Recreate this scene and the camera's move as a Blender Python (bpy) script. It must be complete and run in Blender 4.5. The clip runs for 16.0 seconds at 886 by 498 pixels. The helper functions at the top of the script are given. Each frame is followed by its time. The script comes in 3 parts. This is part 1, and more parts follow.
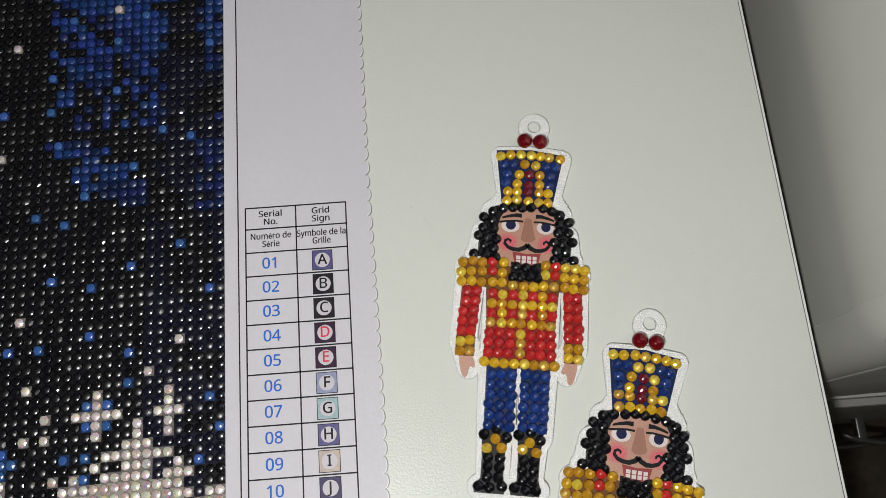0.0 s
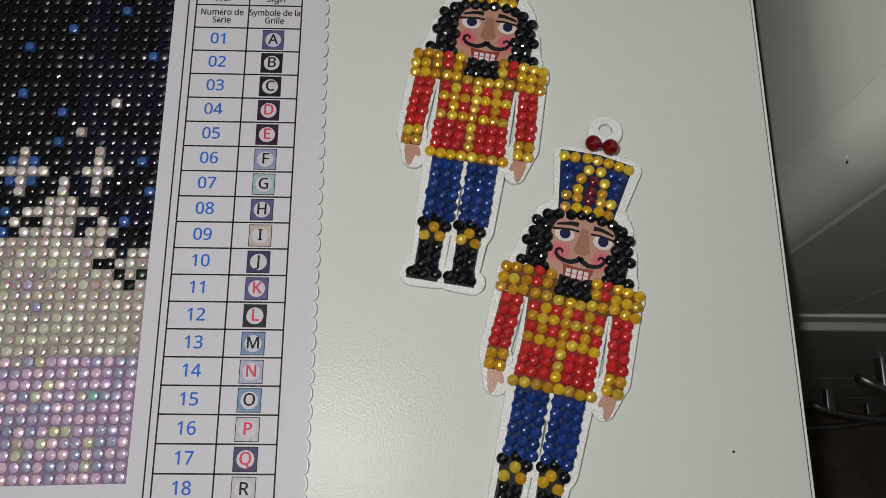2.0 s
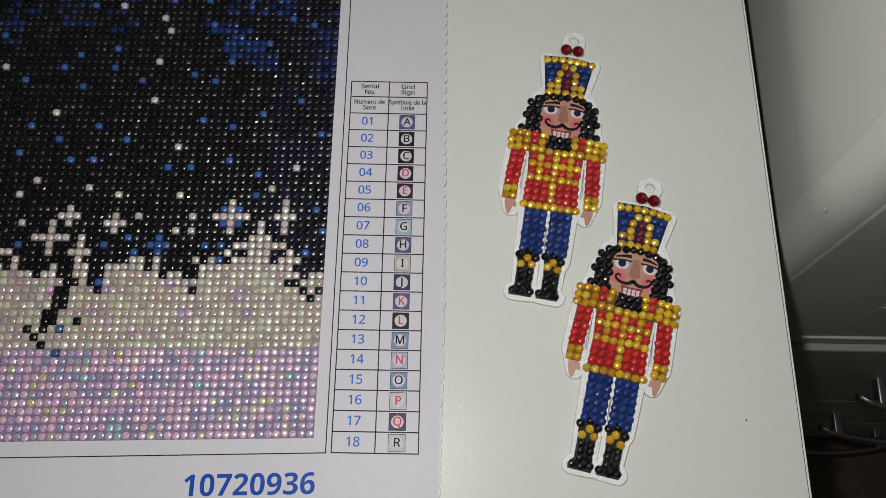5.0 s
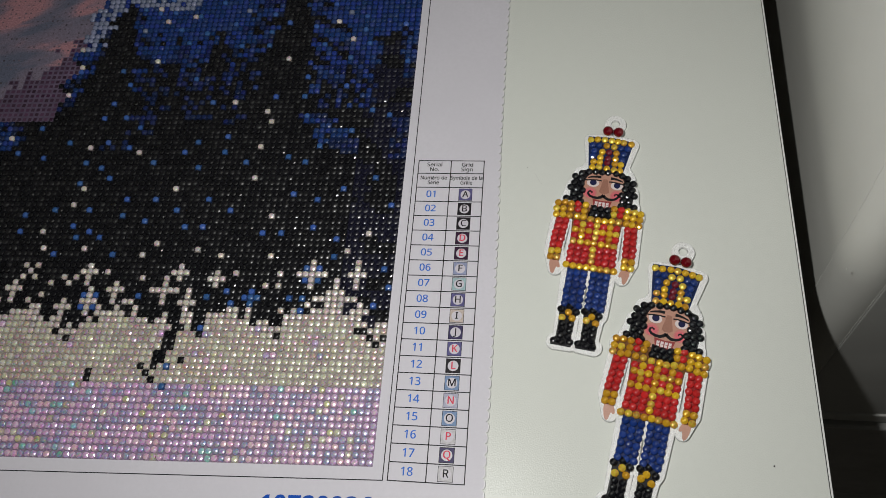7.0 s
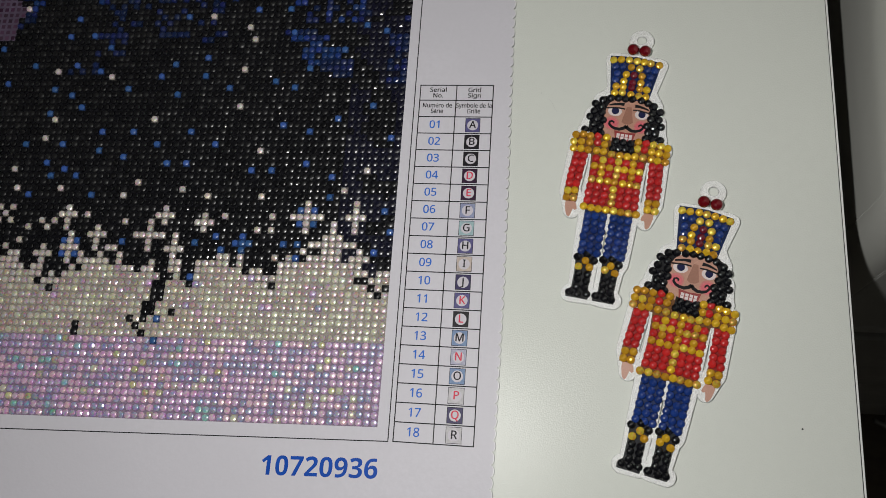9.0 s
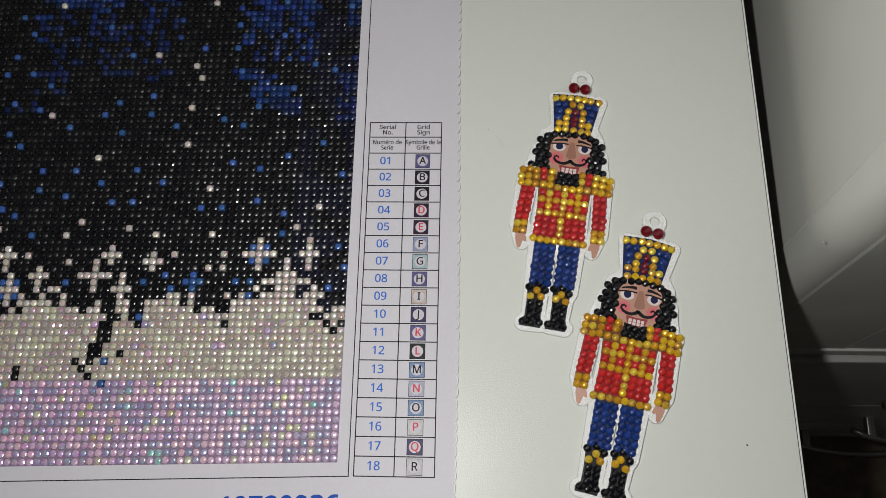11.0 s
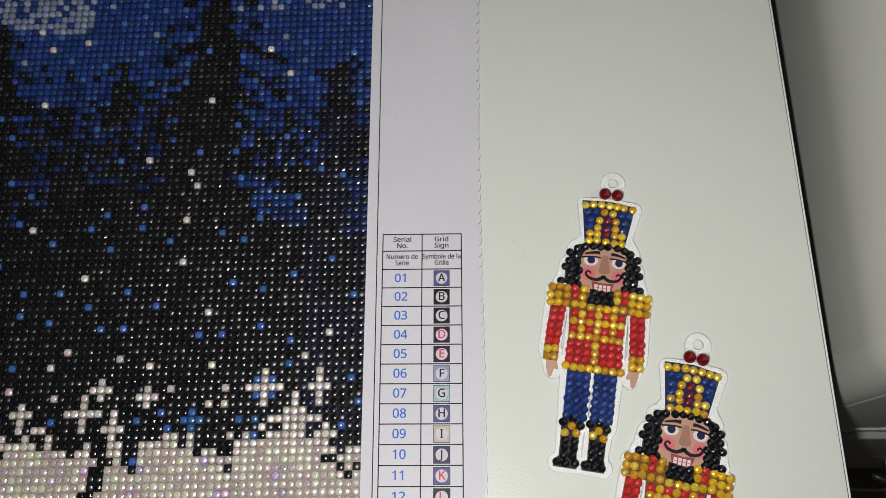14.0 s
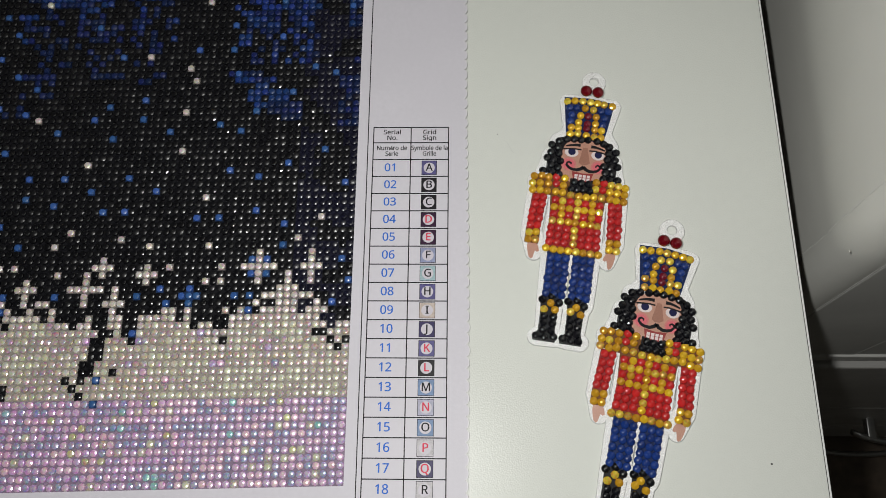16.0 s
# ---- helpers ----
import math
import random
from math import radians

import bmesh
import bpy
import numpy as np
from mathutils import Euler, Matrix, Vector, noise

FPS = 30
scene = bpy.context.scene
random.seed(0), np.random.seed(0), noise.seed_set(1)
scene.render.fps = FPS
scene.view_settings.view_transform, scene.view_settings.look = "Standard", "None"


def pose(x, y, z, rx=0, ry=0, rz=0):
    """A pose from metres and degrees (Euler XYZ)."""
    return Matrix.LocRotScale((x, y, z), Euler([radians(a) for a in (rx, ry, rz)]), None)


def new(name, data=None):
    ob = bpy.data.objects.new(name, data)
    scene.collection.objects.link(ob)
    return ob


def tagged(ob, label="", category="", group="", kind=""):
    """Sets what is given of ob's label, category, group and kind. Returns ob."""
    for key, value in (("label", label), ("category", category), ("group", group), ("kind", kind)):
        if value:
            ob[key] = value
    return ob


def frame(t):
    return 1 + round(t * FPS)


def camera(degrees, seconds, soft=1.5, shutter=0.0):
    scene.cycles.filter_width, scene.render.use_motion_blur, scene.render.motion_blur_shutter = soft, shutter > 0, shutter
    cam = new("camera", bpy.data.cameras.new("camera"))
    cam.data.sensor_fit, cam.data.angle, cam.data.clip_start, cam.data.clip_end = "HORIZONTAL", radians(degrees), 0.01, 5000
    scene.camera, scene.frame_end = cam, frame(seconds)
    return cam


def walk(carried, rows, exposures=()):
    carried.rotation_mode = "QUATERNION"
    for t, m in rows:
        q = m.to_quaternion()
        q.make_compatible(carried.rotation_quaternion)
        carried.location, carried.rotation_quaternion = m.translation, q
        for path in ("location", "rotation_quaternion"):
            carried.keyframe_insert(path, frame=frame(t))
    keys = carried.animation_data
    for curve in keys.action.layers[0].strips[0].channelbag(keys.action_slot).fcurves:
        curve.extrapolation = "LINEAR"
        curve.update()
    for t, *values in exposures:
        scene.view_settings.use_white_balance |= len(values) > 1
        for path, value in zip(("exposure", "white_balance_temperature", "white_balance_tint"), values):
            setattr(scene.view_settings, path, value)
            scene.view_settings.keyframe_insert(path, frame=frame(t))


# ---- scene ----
# ---- camera ----
cam = camera(57.06, 16.0, soft=0.75)
ROWS = [
    (0.0, 0.0482, 0.0574, 0.2068, 14.88, 0.19, -4.21),
    (0.5, 0.0521, 0.0502, 0.1751, 14.36, -1.02, -1.79),
    (1.0, 0.0587, 0.0384, 0.1755, 14.15, -1.21, -0.61),
    (1.5, 0.0589, 0.0239, 0.1802, 14.30, -1.56, -0.11),
    (2.0, 0.0588, 0.0094, 0.1863, 14.61, -1.39, 0.43),
    (2.5, 0.0552, -0.0023, 0.1986, 15.54, -1.59, 1.05),
    (3.0, 0.0469, -0.0083, 0.2240, 16.25, -1.69, 1.41),
    (3.5, 0.0420, -0.0187, 0.2363, 16.74, -1.32, 1.53),
    (4.0, 0.0362, -0.0137, 0.2433, 16.51, -0.45, 1.44),
    (4.2, 0.0312, -0.0101, 0.2453, 16.13, -0.77, 1.13),
    (6.5, 0.0428, -0.0350, 0.2799, 23.11, 2.64, 1.50),
    (7.0, 0.0543, -0.0414, 0.2838, 24.82, 6.40, 4.30),
    (7.5, 0.0682, -0.0450, 0.2875, 25.59, 10.20, 7.13),
    (8.0, 0.0699, -0.0388, 0.2738, 23.22, 10.78, 7.87),
    (8.5, 0.0612, -0.0138, 0.2692, 17.27, 10.10, 5.62),
    (9.0, 0.0525, -0.0017, 0.2708, 14.37, 7.52, 3.83),
    (9.2, 0.0504, 0.0027, 0.2695, 13.41, 6.75, 3.62),
    (11.3, 0.0403, -0.0060, 0.2798, 17.07, 2.20, 0.71),
    (11.5, 0.0434, 0.0036, 0.2816, 15.86, 2.90, 0.62),
    (12.0, 0.0396, 0.0125, 0.2768, 16.61, 2.79, 0.49),
    (12.5, 0.0363, 0.0244, 0.2740, 16.81, 2.69, 0.34),
    (13.0, 0.0316, 0.0368, 0.2714, 16.81, 2.69, 0.21),
    (13.5, 0.0305, 0.0465, 0.2687, 16.48, 2.46, 0.03),
    (14.0, 0.0295, 0.0425, 0.2641, 16.71, 2.00, -0.06),
    (14.5, 0.0308, 0.0313, 0.2649, 16.45, 1.88, 0.03),
    (15.0, 0.0307, 0.0209, 0.2650, 16.41, 1.86, 0.17),
    (15.5, 0.0305, 0.0096, 0.2627, 16.64, 1.57, 0.36),
    (16.0, 0.0328, 0.0026, 0.2658, 16.64, 1.53, 0.52),
]
walk(cam, [(t, pose(x, y, z, rx, ry, rz)) for t, x, y, z, rx, ry, rz in ROWS],
     exposures=[(0.0, 0.06), (0.5, -0.08), (1.0, -0.22), (2.0, -0.35), (3.5, -0.32), (4.2, -0.29), (6.3, -0.20), (7.5, -0.12), (8.2, -0.07), (8.6, -0.18), (9.2, -0.24), (11.3, -0.14), (12.5, -0.03), (14.0, 0.11), (15.0, 0.06), (16.0, -0.02)])

# ---- light: the torch beside the lens, a dim room ----
world = bpy.data.worlds.new("dim_room")
scene.world = world
world.use_nodes = True
world.node_tree.nodes["Background"].inputs[0].default_value = (0.85, 0.92, 1.0, 1)
world.node_tree.nodes["Background"].inputs[1].default_value = 0.009
torch_data = bpy.data.lights.new("torch", "POINT")
torch_data.energy, torch_data.color, torch_data.shadow_soft_size = 2.95, (0.99, 0.985, 0.945), 0.004
torch = new("torch", torch_data)
torch.location = (0.010, 0.014, 0.275)

MM = 0.001
rng = random.Random(7)


# ---- materials ----
def material(name, color, rough=0.5, metal=0.0, grain=0.0, scale=300.0, bump=0.0, bump_scale=900.0, coat=0.0, vary=0.0, hue=0.0, film=0.0, stain=0.0, stain_scale=9.0, spec=0.5, ior=1.5):
    """A principled surface with fine grain, soft stains, relief and, for beads, a change from piece to piece."""
    mat = bpy.data.materials.new(name)
    mat.use_nodes = True
    tree = mat.node_tree
    nodes, links = tree.nodes, tree.links
    p = nodes["Principled BSDF"]
    p.inputs["Base Color"].default_value = (*color, 1)
    p.inputs["Roughness"].default_value = rough
    p.inputs["Metallic"].default_value = metal
    p.inputs["Coat Weight"].default_value = coat
    p.inputs["Coat Roughness"].default_value = 0.06
    p.inputs["Specular IOR Level"].default_value = spec
    p.inputs["IOR"].default_value = ior
    out = None
    coord = nodes.new("ShaderNodeTexCoord")

    def noise_node(s, detail=3.0):
        n = nodes.new("ShaderNodeTexNoise")
        n.inputs["Scale"].default_value, n.inputs["Detail"].default_value = s, detail
        links.new(coord.outputs["Object"], n.inputs["Vector"])
        return n

    def mixed(factor_socket, a, b, low=0.0, high=1.0):
        ramp = nodes.new("ShaderNodeMapRange")
        ramp.inputs["To Min"].default_value, ramp.inputs["To Max"].default_value = low, high
        ramp.inputs["From Min"].default_value, ramp.inputs["From Max"].default_value = 0.3, 0.7
        links.new(factor_socket, ramp.inputs["Value"])
        mix = nodes.new("ShaderNodeMix")
        mix.data_type = "RGBA"
        links.new(ramp.outputs[0], mix.inputs["Factor"])
        for sock, val in ((mix.inputs[6], a), (mix.inputs[7], b)):
            if isinstance(val, tuple):
                sock.default_value = (*val, 1)
            else:
                links.new(val, sock)
        return mix.outputs[2]

    if grain:
        dark = tuple(c * (1 - grain) for c in color)
        light = tuple(min(1, c * (1 + grain)) for c in color)
        out = mixed(noise_node(scale).outputs["Fac"], dark, light)
    if stain:
        tone = tuple(c * (1 - stain) for c in color)
        out = mixed(noise_node(stain_scale, 4.0).outputs["Fac"], tone, out or color)
    if vary or film:
        info, geo = nodes.new("ShaderNodeObjectInfo"), nodes.new("ShaderNodeNewGeometry")
        add, frac = nodes.new("ShaderNodeMath"), nodes.new("ShaderNodeMath")
        frac.operation = "FRACT"
        links.new(info.outputs["Random"], add.inputs[0])
        links.new(geo.outputs["Random Per Island"], add.inputs[1])
        links.new(add.outputs[0], frac.inputs[0])
        chance = frac.outputs[0]
    if vary:
        hsv = nodes.new("ShaderNodeHueSaturation")
        for sock, lo, hi in (("Value", 1 - vary, 1 + vary), ("Hue", 0.5 - hue, 0.5 + hue)):
            m = nodes.new("ShaderNodeMapRange")
            m.inputs["To Min"].default_value, m.inputs["To Max"].default_value = lo, hi
            links.new(chance, m.inputs["Value"])
            links.new(m.outputs[0], hsv.inputs[sock])
        if out:
            links.new(out, hsv.inputs["Color"])
        else:
            hsv.inputs["Color"].default_value = (*color, 1)
        out = hsv.outputs[0]
        swirl = nodes.new("ShaderNodeMath")
        swirl.operation = "MULTIPLY_ADD"
        swirl.inputs[1].default_value, swirl.inputs[2].default_value = 7.31, 0.2
        links.new(chance, swirl.inputs[0])
        part_of = nodes.new("ShaderNodeMath")
        part_of.operation = "FRACT"
        links.new(swirl.outputs[0], part_of.inputs[0])
        gloss = nodes.new("ShaderNodeMapRange")
        gloss.inputs["To Min"].default_value, gloss.inputs["To Max"].default_value = rough * 0.55, rough * (3.0 if film else 1.9)
        links.new(part_of.outputs[0], gloss.inputs["Value"])
        links.new(gloss.outputs[0], p.inputs["Roughness"])
    if film:
        play = noise_node(1050, 1.0)
        tint = nodes.new("ShaderNodeMix")
        tint.data_type, tint.blend_type = "RGBA", "OVERLAY"
        tint.inputs["Factor"].default_value = 0.8
        links.new(out, tint.inputs[6])
        links.new(play.outputs["Color"], tint.inputs[7])
        out = tint.outputs[2]
        m = nodes.new("ShaderNodeMapRange")
        m.inputs["To Min"].default_value, m.inputs["To Max"].default_value = film * 0.55, film * 1.6
        links.new(chance, m.inputs["Value"])
        links.new(m.outputs[0], p.inputs["Thin Film Thickness"])
        p.inputs["Thin Film IOR"].default_value = 1.9
        p.inputs["IOR"].default_value = 1.9
        p.inputs["Metallic"].default_value = max(metal, 0.3)
    if out:
        links.new(out, p.inputs["Base Color"])
    if bump:
        b = nodes.new("ShaderNodeBump")
        b.inputs["Strength"].default_value, b.inputs["Distance"].default_value = bump, 0.0004
        links.new(noise_node(bump_scale, 2.0).outputs["Fac"], b.inputs["Height"])
        links.new(b.outputs[0], p.inputs["Normal"])
    return mat


BOARD = material("board_enamel", (0.60, 0.615, 0.58), 0.27, spec=0.12, grain=0.015, bump=0.16, bump_scale=2000, stain=0.03)
RIM_DARK = material("board_rim_dark", (0.03, 0.03, 0.035), 0.35, grain=0.2)
RIM_PALE = material("board_rim_pale", (0.72, 0.73, 0.72), 0.3, grain=0.04)
CANVAS = material("coated_canvas", (0.578, 0.56, 0.612), 0.36, spec=0.06, grain=0.03, scale=700, bump=0.1, bump_scale=1100, stain=0.06, stain_scale=14)
INK = material("black_ink", (0.012, 0.012, 0.014), 0.5, spec=0.12, grain=0.2)
BLUE_INK = material("blue_ink", (0.022, 0.125, 0.52), 0.5, spec=0.12, grain=0.06)
DEEP_BLUE_INK = material("deep_blue_ink", (0.004, 0.06, 0.36), 0.45, spec=0.12, grain=0.08)
RED_INK = material("red_ink", (0.58, 0.05, 0.09), 0.5, spec=0.12, grain=0.06)
PALE_INK = material("pale_ink", (0.52, 0.49, 0.545), 0.45, spec=0.12, grain=0.04)
WALL_PAINT = material("wall_paint", (0.62, 0.62, 0.585), 0.33, spec=0.6, grain=0.03, scale=40, bump=0.08, bump_scale=160, stain=0.10, stain_scale=7)
GREY_PANEL = material("grey_panel", (0.60, 0.60, 0.575), 0.45, grain=0.05, scale=60, stain=0.15, stain_scale=9)
JOINT_WHITE = material("joint_white", (0.72, 0.72, 0.69), 0.45, grain=0.08)
STRIP_WHITE = material("white_strip", (0.62, 0.62, 0.60), 0.4, grain=0.05, stain=0.1, stain_scale=30)
CABINET_DARK = material("dark_cabinet", (0.52, 0.515, 0.50), 0.45, grain=0.12, scale=80, stain=0.25)
CHROME = material("brushed_steel", (0.42, 0.42, 0.42), 0.42, 1.0, grain=0.06)
FLOOR_WOOD = material("floor_wood", (0.20, 0.155, 0.12), 0.5, grain=0.3, scale=60, stain=0.4)
TABLE_WOOD = material("table_wood", (0.10, 0.065, 0.04), 0.5, grain=0.3, scale=90)
GLITTER = material("glitter_white", (0.84, 0.84, 0.835), 0.24, grain=0.30, scale=3200, bump=1.0, bump_scale=3000, spec=0.9)
SKIN = material("printed_tan", (0.43, 0.225, 0.165), 0.36, spec=0.6, grain=0.10, scale=2300, bump=0.35, bump_scale=2200)
SKIN_DARK = material("printed_tan_shade", (0.29, 0.135, 0.095), 0.42, grain=0.1, scale=2300)
CHEEK_EDGE = material("printed_pink_soft", (0.50, 0.165, 0.155), 0.42, grain=0.14, scale=2300)
CHEEK = material("printed_pink", (0.56, 0.115, 0.14), 0.42, grain=0.12, scale=2300)
TOOTH = material("printed_white", (0.62, 0.54, 0.54), 0.42, grain=0.08, scale=2300)
LIP = material("printed_brown_red", (0.25, 0.03, 0.03), 0.42, grain=0.1, scale=2300)
IRIS = material("printed_navy", (0.016, 0.018, 0.06), 0.5, spec=0.1, grain=0.1, scale=2300)
COAT_PRINT = material("printed_red", (0.22, 0.015, 0.015), 0.42, spec=0.15, grain=0.2, scale=2000)
TROUSER_PRINT = material("printed_blue", (0.008, 0.018, 0.07), 0.42, spec=0.15, grain=0.2, scale=2000)
BLACK_PRINT = material("printed_black", (0.01, 0.01, 0.012), 0.42, spec=0.15, grain=0.2, scale=2000)
GOLD_PRINT = material("printed_ochre", (0.13, 0.055, 0.018), 0.42, spec=0.15, grain=0.2, scale=2000)

BEAD = {
    "black": material("bead_black", (0.0035, 0.0035, 0.005), 0.20, spec=0.75, ior=1.6, vary=0.25),
    "night": material("bead_night", (0.005, 0.005, 0.014), 0.20, spec=0.75, ior=1.6, vary=0.25),
    "navy": material("bead_navy", (0.0075, 0.0155, 0.070), 0.20, spec=0.75, ior=1.6, vary=0.35, hue=0.01),
    "royal": material("bead_royal", (0.0115, 0.034, 0.155), 0.20, spec=0.75, ior=1.6, vary=0.3, hue=0.01),
    "blue": material("bead_blue", (0.034, 0.095, 0.29), 0.20, spec=0.75, ior=1.6, vary=0.2, hue=0.01),
    "sky": material("bead_sky", (0.19, 0.212, 0.31), 0.20, spec=0.75, ior=1.6, vary=0.25, hue=0.01),
    "white": material("bead_white", (0.68, 0.605, 0.575), 0.16, vary=0.1, hue=0.02, film=380),
    "cream": material("bead_cream", (0.62, 0.54, 0.49), 0.12, vary=0.18, hue=0.09, film=420),
    "lavender": material("bead_lavender", (0.66, 0.47, 0.70), 0.11, vary=0.22, hue=0.14, film=480),
    "lemon": material("bead_lemon", (0.62, 0.57, 0.36), 0.13, vary=0.15, hue=0.02, film=450),
    "teal": material("bead_teal", (0.34, 0.55, 0.58), 0.13, vary=0.2, hue=0.04, film=500),
}
GOLD = material("gem_gold", (0.70, 0.39, 0.022), 0.11, 0.38, spec=0.9, coat=0.5, vary=0.22, hue=0.014)
GOLD_PLAY = material("gem_gold_play", (0.70, 0.42, 0.05), 0.15, 0.40, vary=0.2, hue=0.02, film=420)
RED = material("gem_red", (0.43, 0.018, 0.018), 0.13, spec=0.6, coat=0.3, vary=0.13)
BLUE = material("gem_blue", (0.009, 0.030, 0.155), 0.13, spec=0.6, coat=0.3, vary=0.22)
BLACK = material("gem_black", (0.004, 0.004, 0.006), 0.11, spec=0.6, coat=0.3, vary=0.2)
WINE = material("gem_wine", (0.14, 0.008, 0.02), 0.13, spec=0.6, coat=0.3, vary=0.2)
BALL = material("ball_red", (0.16, 0.003, 0.009), 0.06, 0.3, coat=0.6)


# ---- mesh helpers ----
def put(name, bm, mats, parent=None, label="", smooth=False):
    mesh = bpy.data.meshes.new(name)
    for face in bm.faces:
        face.smooth = smooth
    bm.to_mesh(mesh)
    bm.free()
    for m in (mats if isinstance(mats, (list, tuple)) else [mats]):
        mesh.materials.append(m)
    ob = new(name, mesh)
    ob.parent = parent
    return tagged(ob, label=label)


def part(name, bm, mat, parent, label="", smooth=False):
    return put(name, bm, mat, parent, label, smooth)


def box(bm, x0, x1, y0, y1, z0, z1, bevel=0.0, segments=2):
    made = bmesh.ops.create_cube(bm, size=1.0)["verts"]
    bmesh.ops.scale(bm, vec=(x1 - x0, y1 - y0, z1 - z0), verts=made)
    bmesh.ops.translate(bm, vec=((x0 + x1) / 2, (y0 + y1) / 2, (z0 + z1) / 2), verts=made)
    if bevel:
        edges = {e for v in made for e in v.link_edges}
        bmesh.ops.bevel(bm, geom=list(edges), offset=bevel, segments=segments, affect="EDGES", profile=0.6)
    return bm


def block(*args, **kw):
    return box(bmesh.new(), *args, **kw)


def sheet(name, loops, thickness, z, mat, parent, label="", bevel=0.0):
    """A flat plate with the given outlines (holes by even-odd), from z upwards."""
    curve = bpy.data.curves.new(name, "CURVE")
    curve.dimensions, curve.fill_mode = "2D", "BOTH"
    curve.extrude = max(0.0, thickness / 2 - bevel)
    curve.bevel_depth, curve.bevel_resolution = bevel, 1
    for loop in loops:
        s = curve.splines.new("POLY")
        s.points.add(len(loop) - 1)
        for p, (x, y) in zip(s.points, loop):
            p.co = (x, y, 0, 1)
        s.use_cyclic_u = True
    tmp = bpy.data.objects.new(name, curve)
    scene.collection.objects.link(tmp)
    mesh = bpy.data.meshes.new_from_object(tmp.evaluated_get(bpy.context.evaluated_depsgraph_get()))
    bpy.data.objects.remove(tmp)
    bpy.data.curves.remove(curve)
    mesh.transform(Matrix.Translation((0, 0, z + thickness / 2)))
    mesh.materials.clear()
    mesh.materials.append(mat)
    ob = new(name, mesh)
    ob.parent = parent
    return tagged(ob, label=label)


def sans(text, bold=False):
    """Letters and digits in the plain sans-serif face of the built-in font."""
    starts = (0x1D5D4, 0x1D5EE, 0x1D7EC) if bold else (0x1D5A0, 0x1D5BA, 0x1D7E2)
    out = ""
    for ch in text:
        for first, last, start in zip("Aa0", "Zz9", starts):
            if first <= ch <= last:
                ch = chr(start + ord(ch) - ord(first))
                break
        out += ch
    return out


def words(name, text, size, x, y, z, mat, parent, align="CENTER", bold=0.0, shear=0.0, turn=0.0, width=1.0, heavy=0.0):
    curve = bpy.data.curves.new(name, "FONT")
    curve.body, curve.size, curve.align_x, curve.align_y = text, size, align, "CENTER"
    curve.offset, curve.shear, curve.extrude = bold, shear, 0.00001
    curve.space_line = 0.95
    tmp = bpy.data.objects.new(name, curve)
    scene.collection.objects.link(tmp)
    mesh = bpy.data.meshes.new_from_object(tmp.evaluated_get(bpy.context.evaluated_depsgraph_get()))
    bpy.data.objects.remove(tmp)
    bpy.data.curves.remove(curve)
    if heavy:
        bm = bmesh.new()
        for k, (a, b) in enumerate(((0, 0), (1, 0), (-1, 0), (0, 0.7), (0, -0.7))):
            mesh.transform(pose(a * heavy, b * heavy, k * 0.000006))
            bm.from_mesh(mesh)
            mesh.transform(pose(-a * heavy, -b * heavy, -k * 0.000006))
        bm.to_mesh(mesh)
        bm.free()
    mesh.transform(pose(x, y, z, 0, 0, turn) @ Matrix.Diagonal((width, 1, 1, 1)))
    mesh.materials.clear()
    mesh.materials.append(mat)
    ob = new(name, mesh)
    ob.parent = parent
    return ob


def disc(cx, cy, rx, ry=None, n=20, turn=0.0):
    ry = ry or rx
    ca, sa = math.cos(turn), math.sin(turn)
    return [(cx + ca * rx * math.cos(a) - sa * ry * math.sin(a), cy + sa * rx * math.cos(a) + ca * ry * math.sin(a))
            for a in (2 * math.pi * k / n for k in range(n))]


def stroke(points, w0, w1):
    """A tapering ribbon along points, for a printed line."""
    left, right = [], []
    for k, (x, y) in enumerate(points):
        ax, ay = points[max(0, k - 1)]
        bx, by = points[min(len(points) - 1, k + 1)]
        dx, dy = bx - ax, by - ay
        n = math.hypot(dx, dy) or 1
        w = (w0 + (w1 - w0) * k / (len(points) - 1)) / 2
        left.append((x - dy / n * w, y + dx / n * w))
        right.append((x + dy / n * w, y - dx / n * w))
    return left + right[::-1]


# ---- the room ----
FLOOR_Z, TOP_Z = -0.74, 1.66
X0, X1, Y0, Y1 = -1.5, 1.3, -1.6, 1.4


def setting(name, bm, mat, label, smooth=False):
    return tagged(put(name, bm, mat, None, label, smooth), category=name.split("_")[0], kind="structure")


setting("floor", block(X0 - 0.1, X1 + 0.1, Y0 - 0.1, Y1 + 0.1, FLOOR_Z - 0.05, FLOOR_Z), FLOOR_WOOD, "dark brown wooden floor in deep shade")
setting("ceiling", block(X0 - 0.1, X1 + 0.1, Y0 - 0.1, Y1 + 0.1, TOP_Z, TOP_Z + 0.05), WALL_PAINT, "plain pale ceiling of the unlit room")
setting("wall_west", block(X0 - 0.1, X0, Y0, Y1, FLOOR_Z, TOP_Z), WALL_PAINT, "plain pale wall of the unlit room")
setting("wall_south", block(X0, X1, Y0 - 0.1, Y0, FLOOR_Z, TOP_Z), WALL_PAINT, "plain pale wall of the unlit room")
setting("wall_north", block(X0, X1, Y1, Y1 + 0.1, FLOOR_Z, TOP_Z), WALL_PAINT, "plain pale wall of the unlit room")
setting("wall_far_east", block(X1, X1 + 0.1, Y0, Y1, FLOOR_Z, TOP_Z), WALL_PAINT, "plain pale wall of the unlit room")


LEAN = 0.08


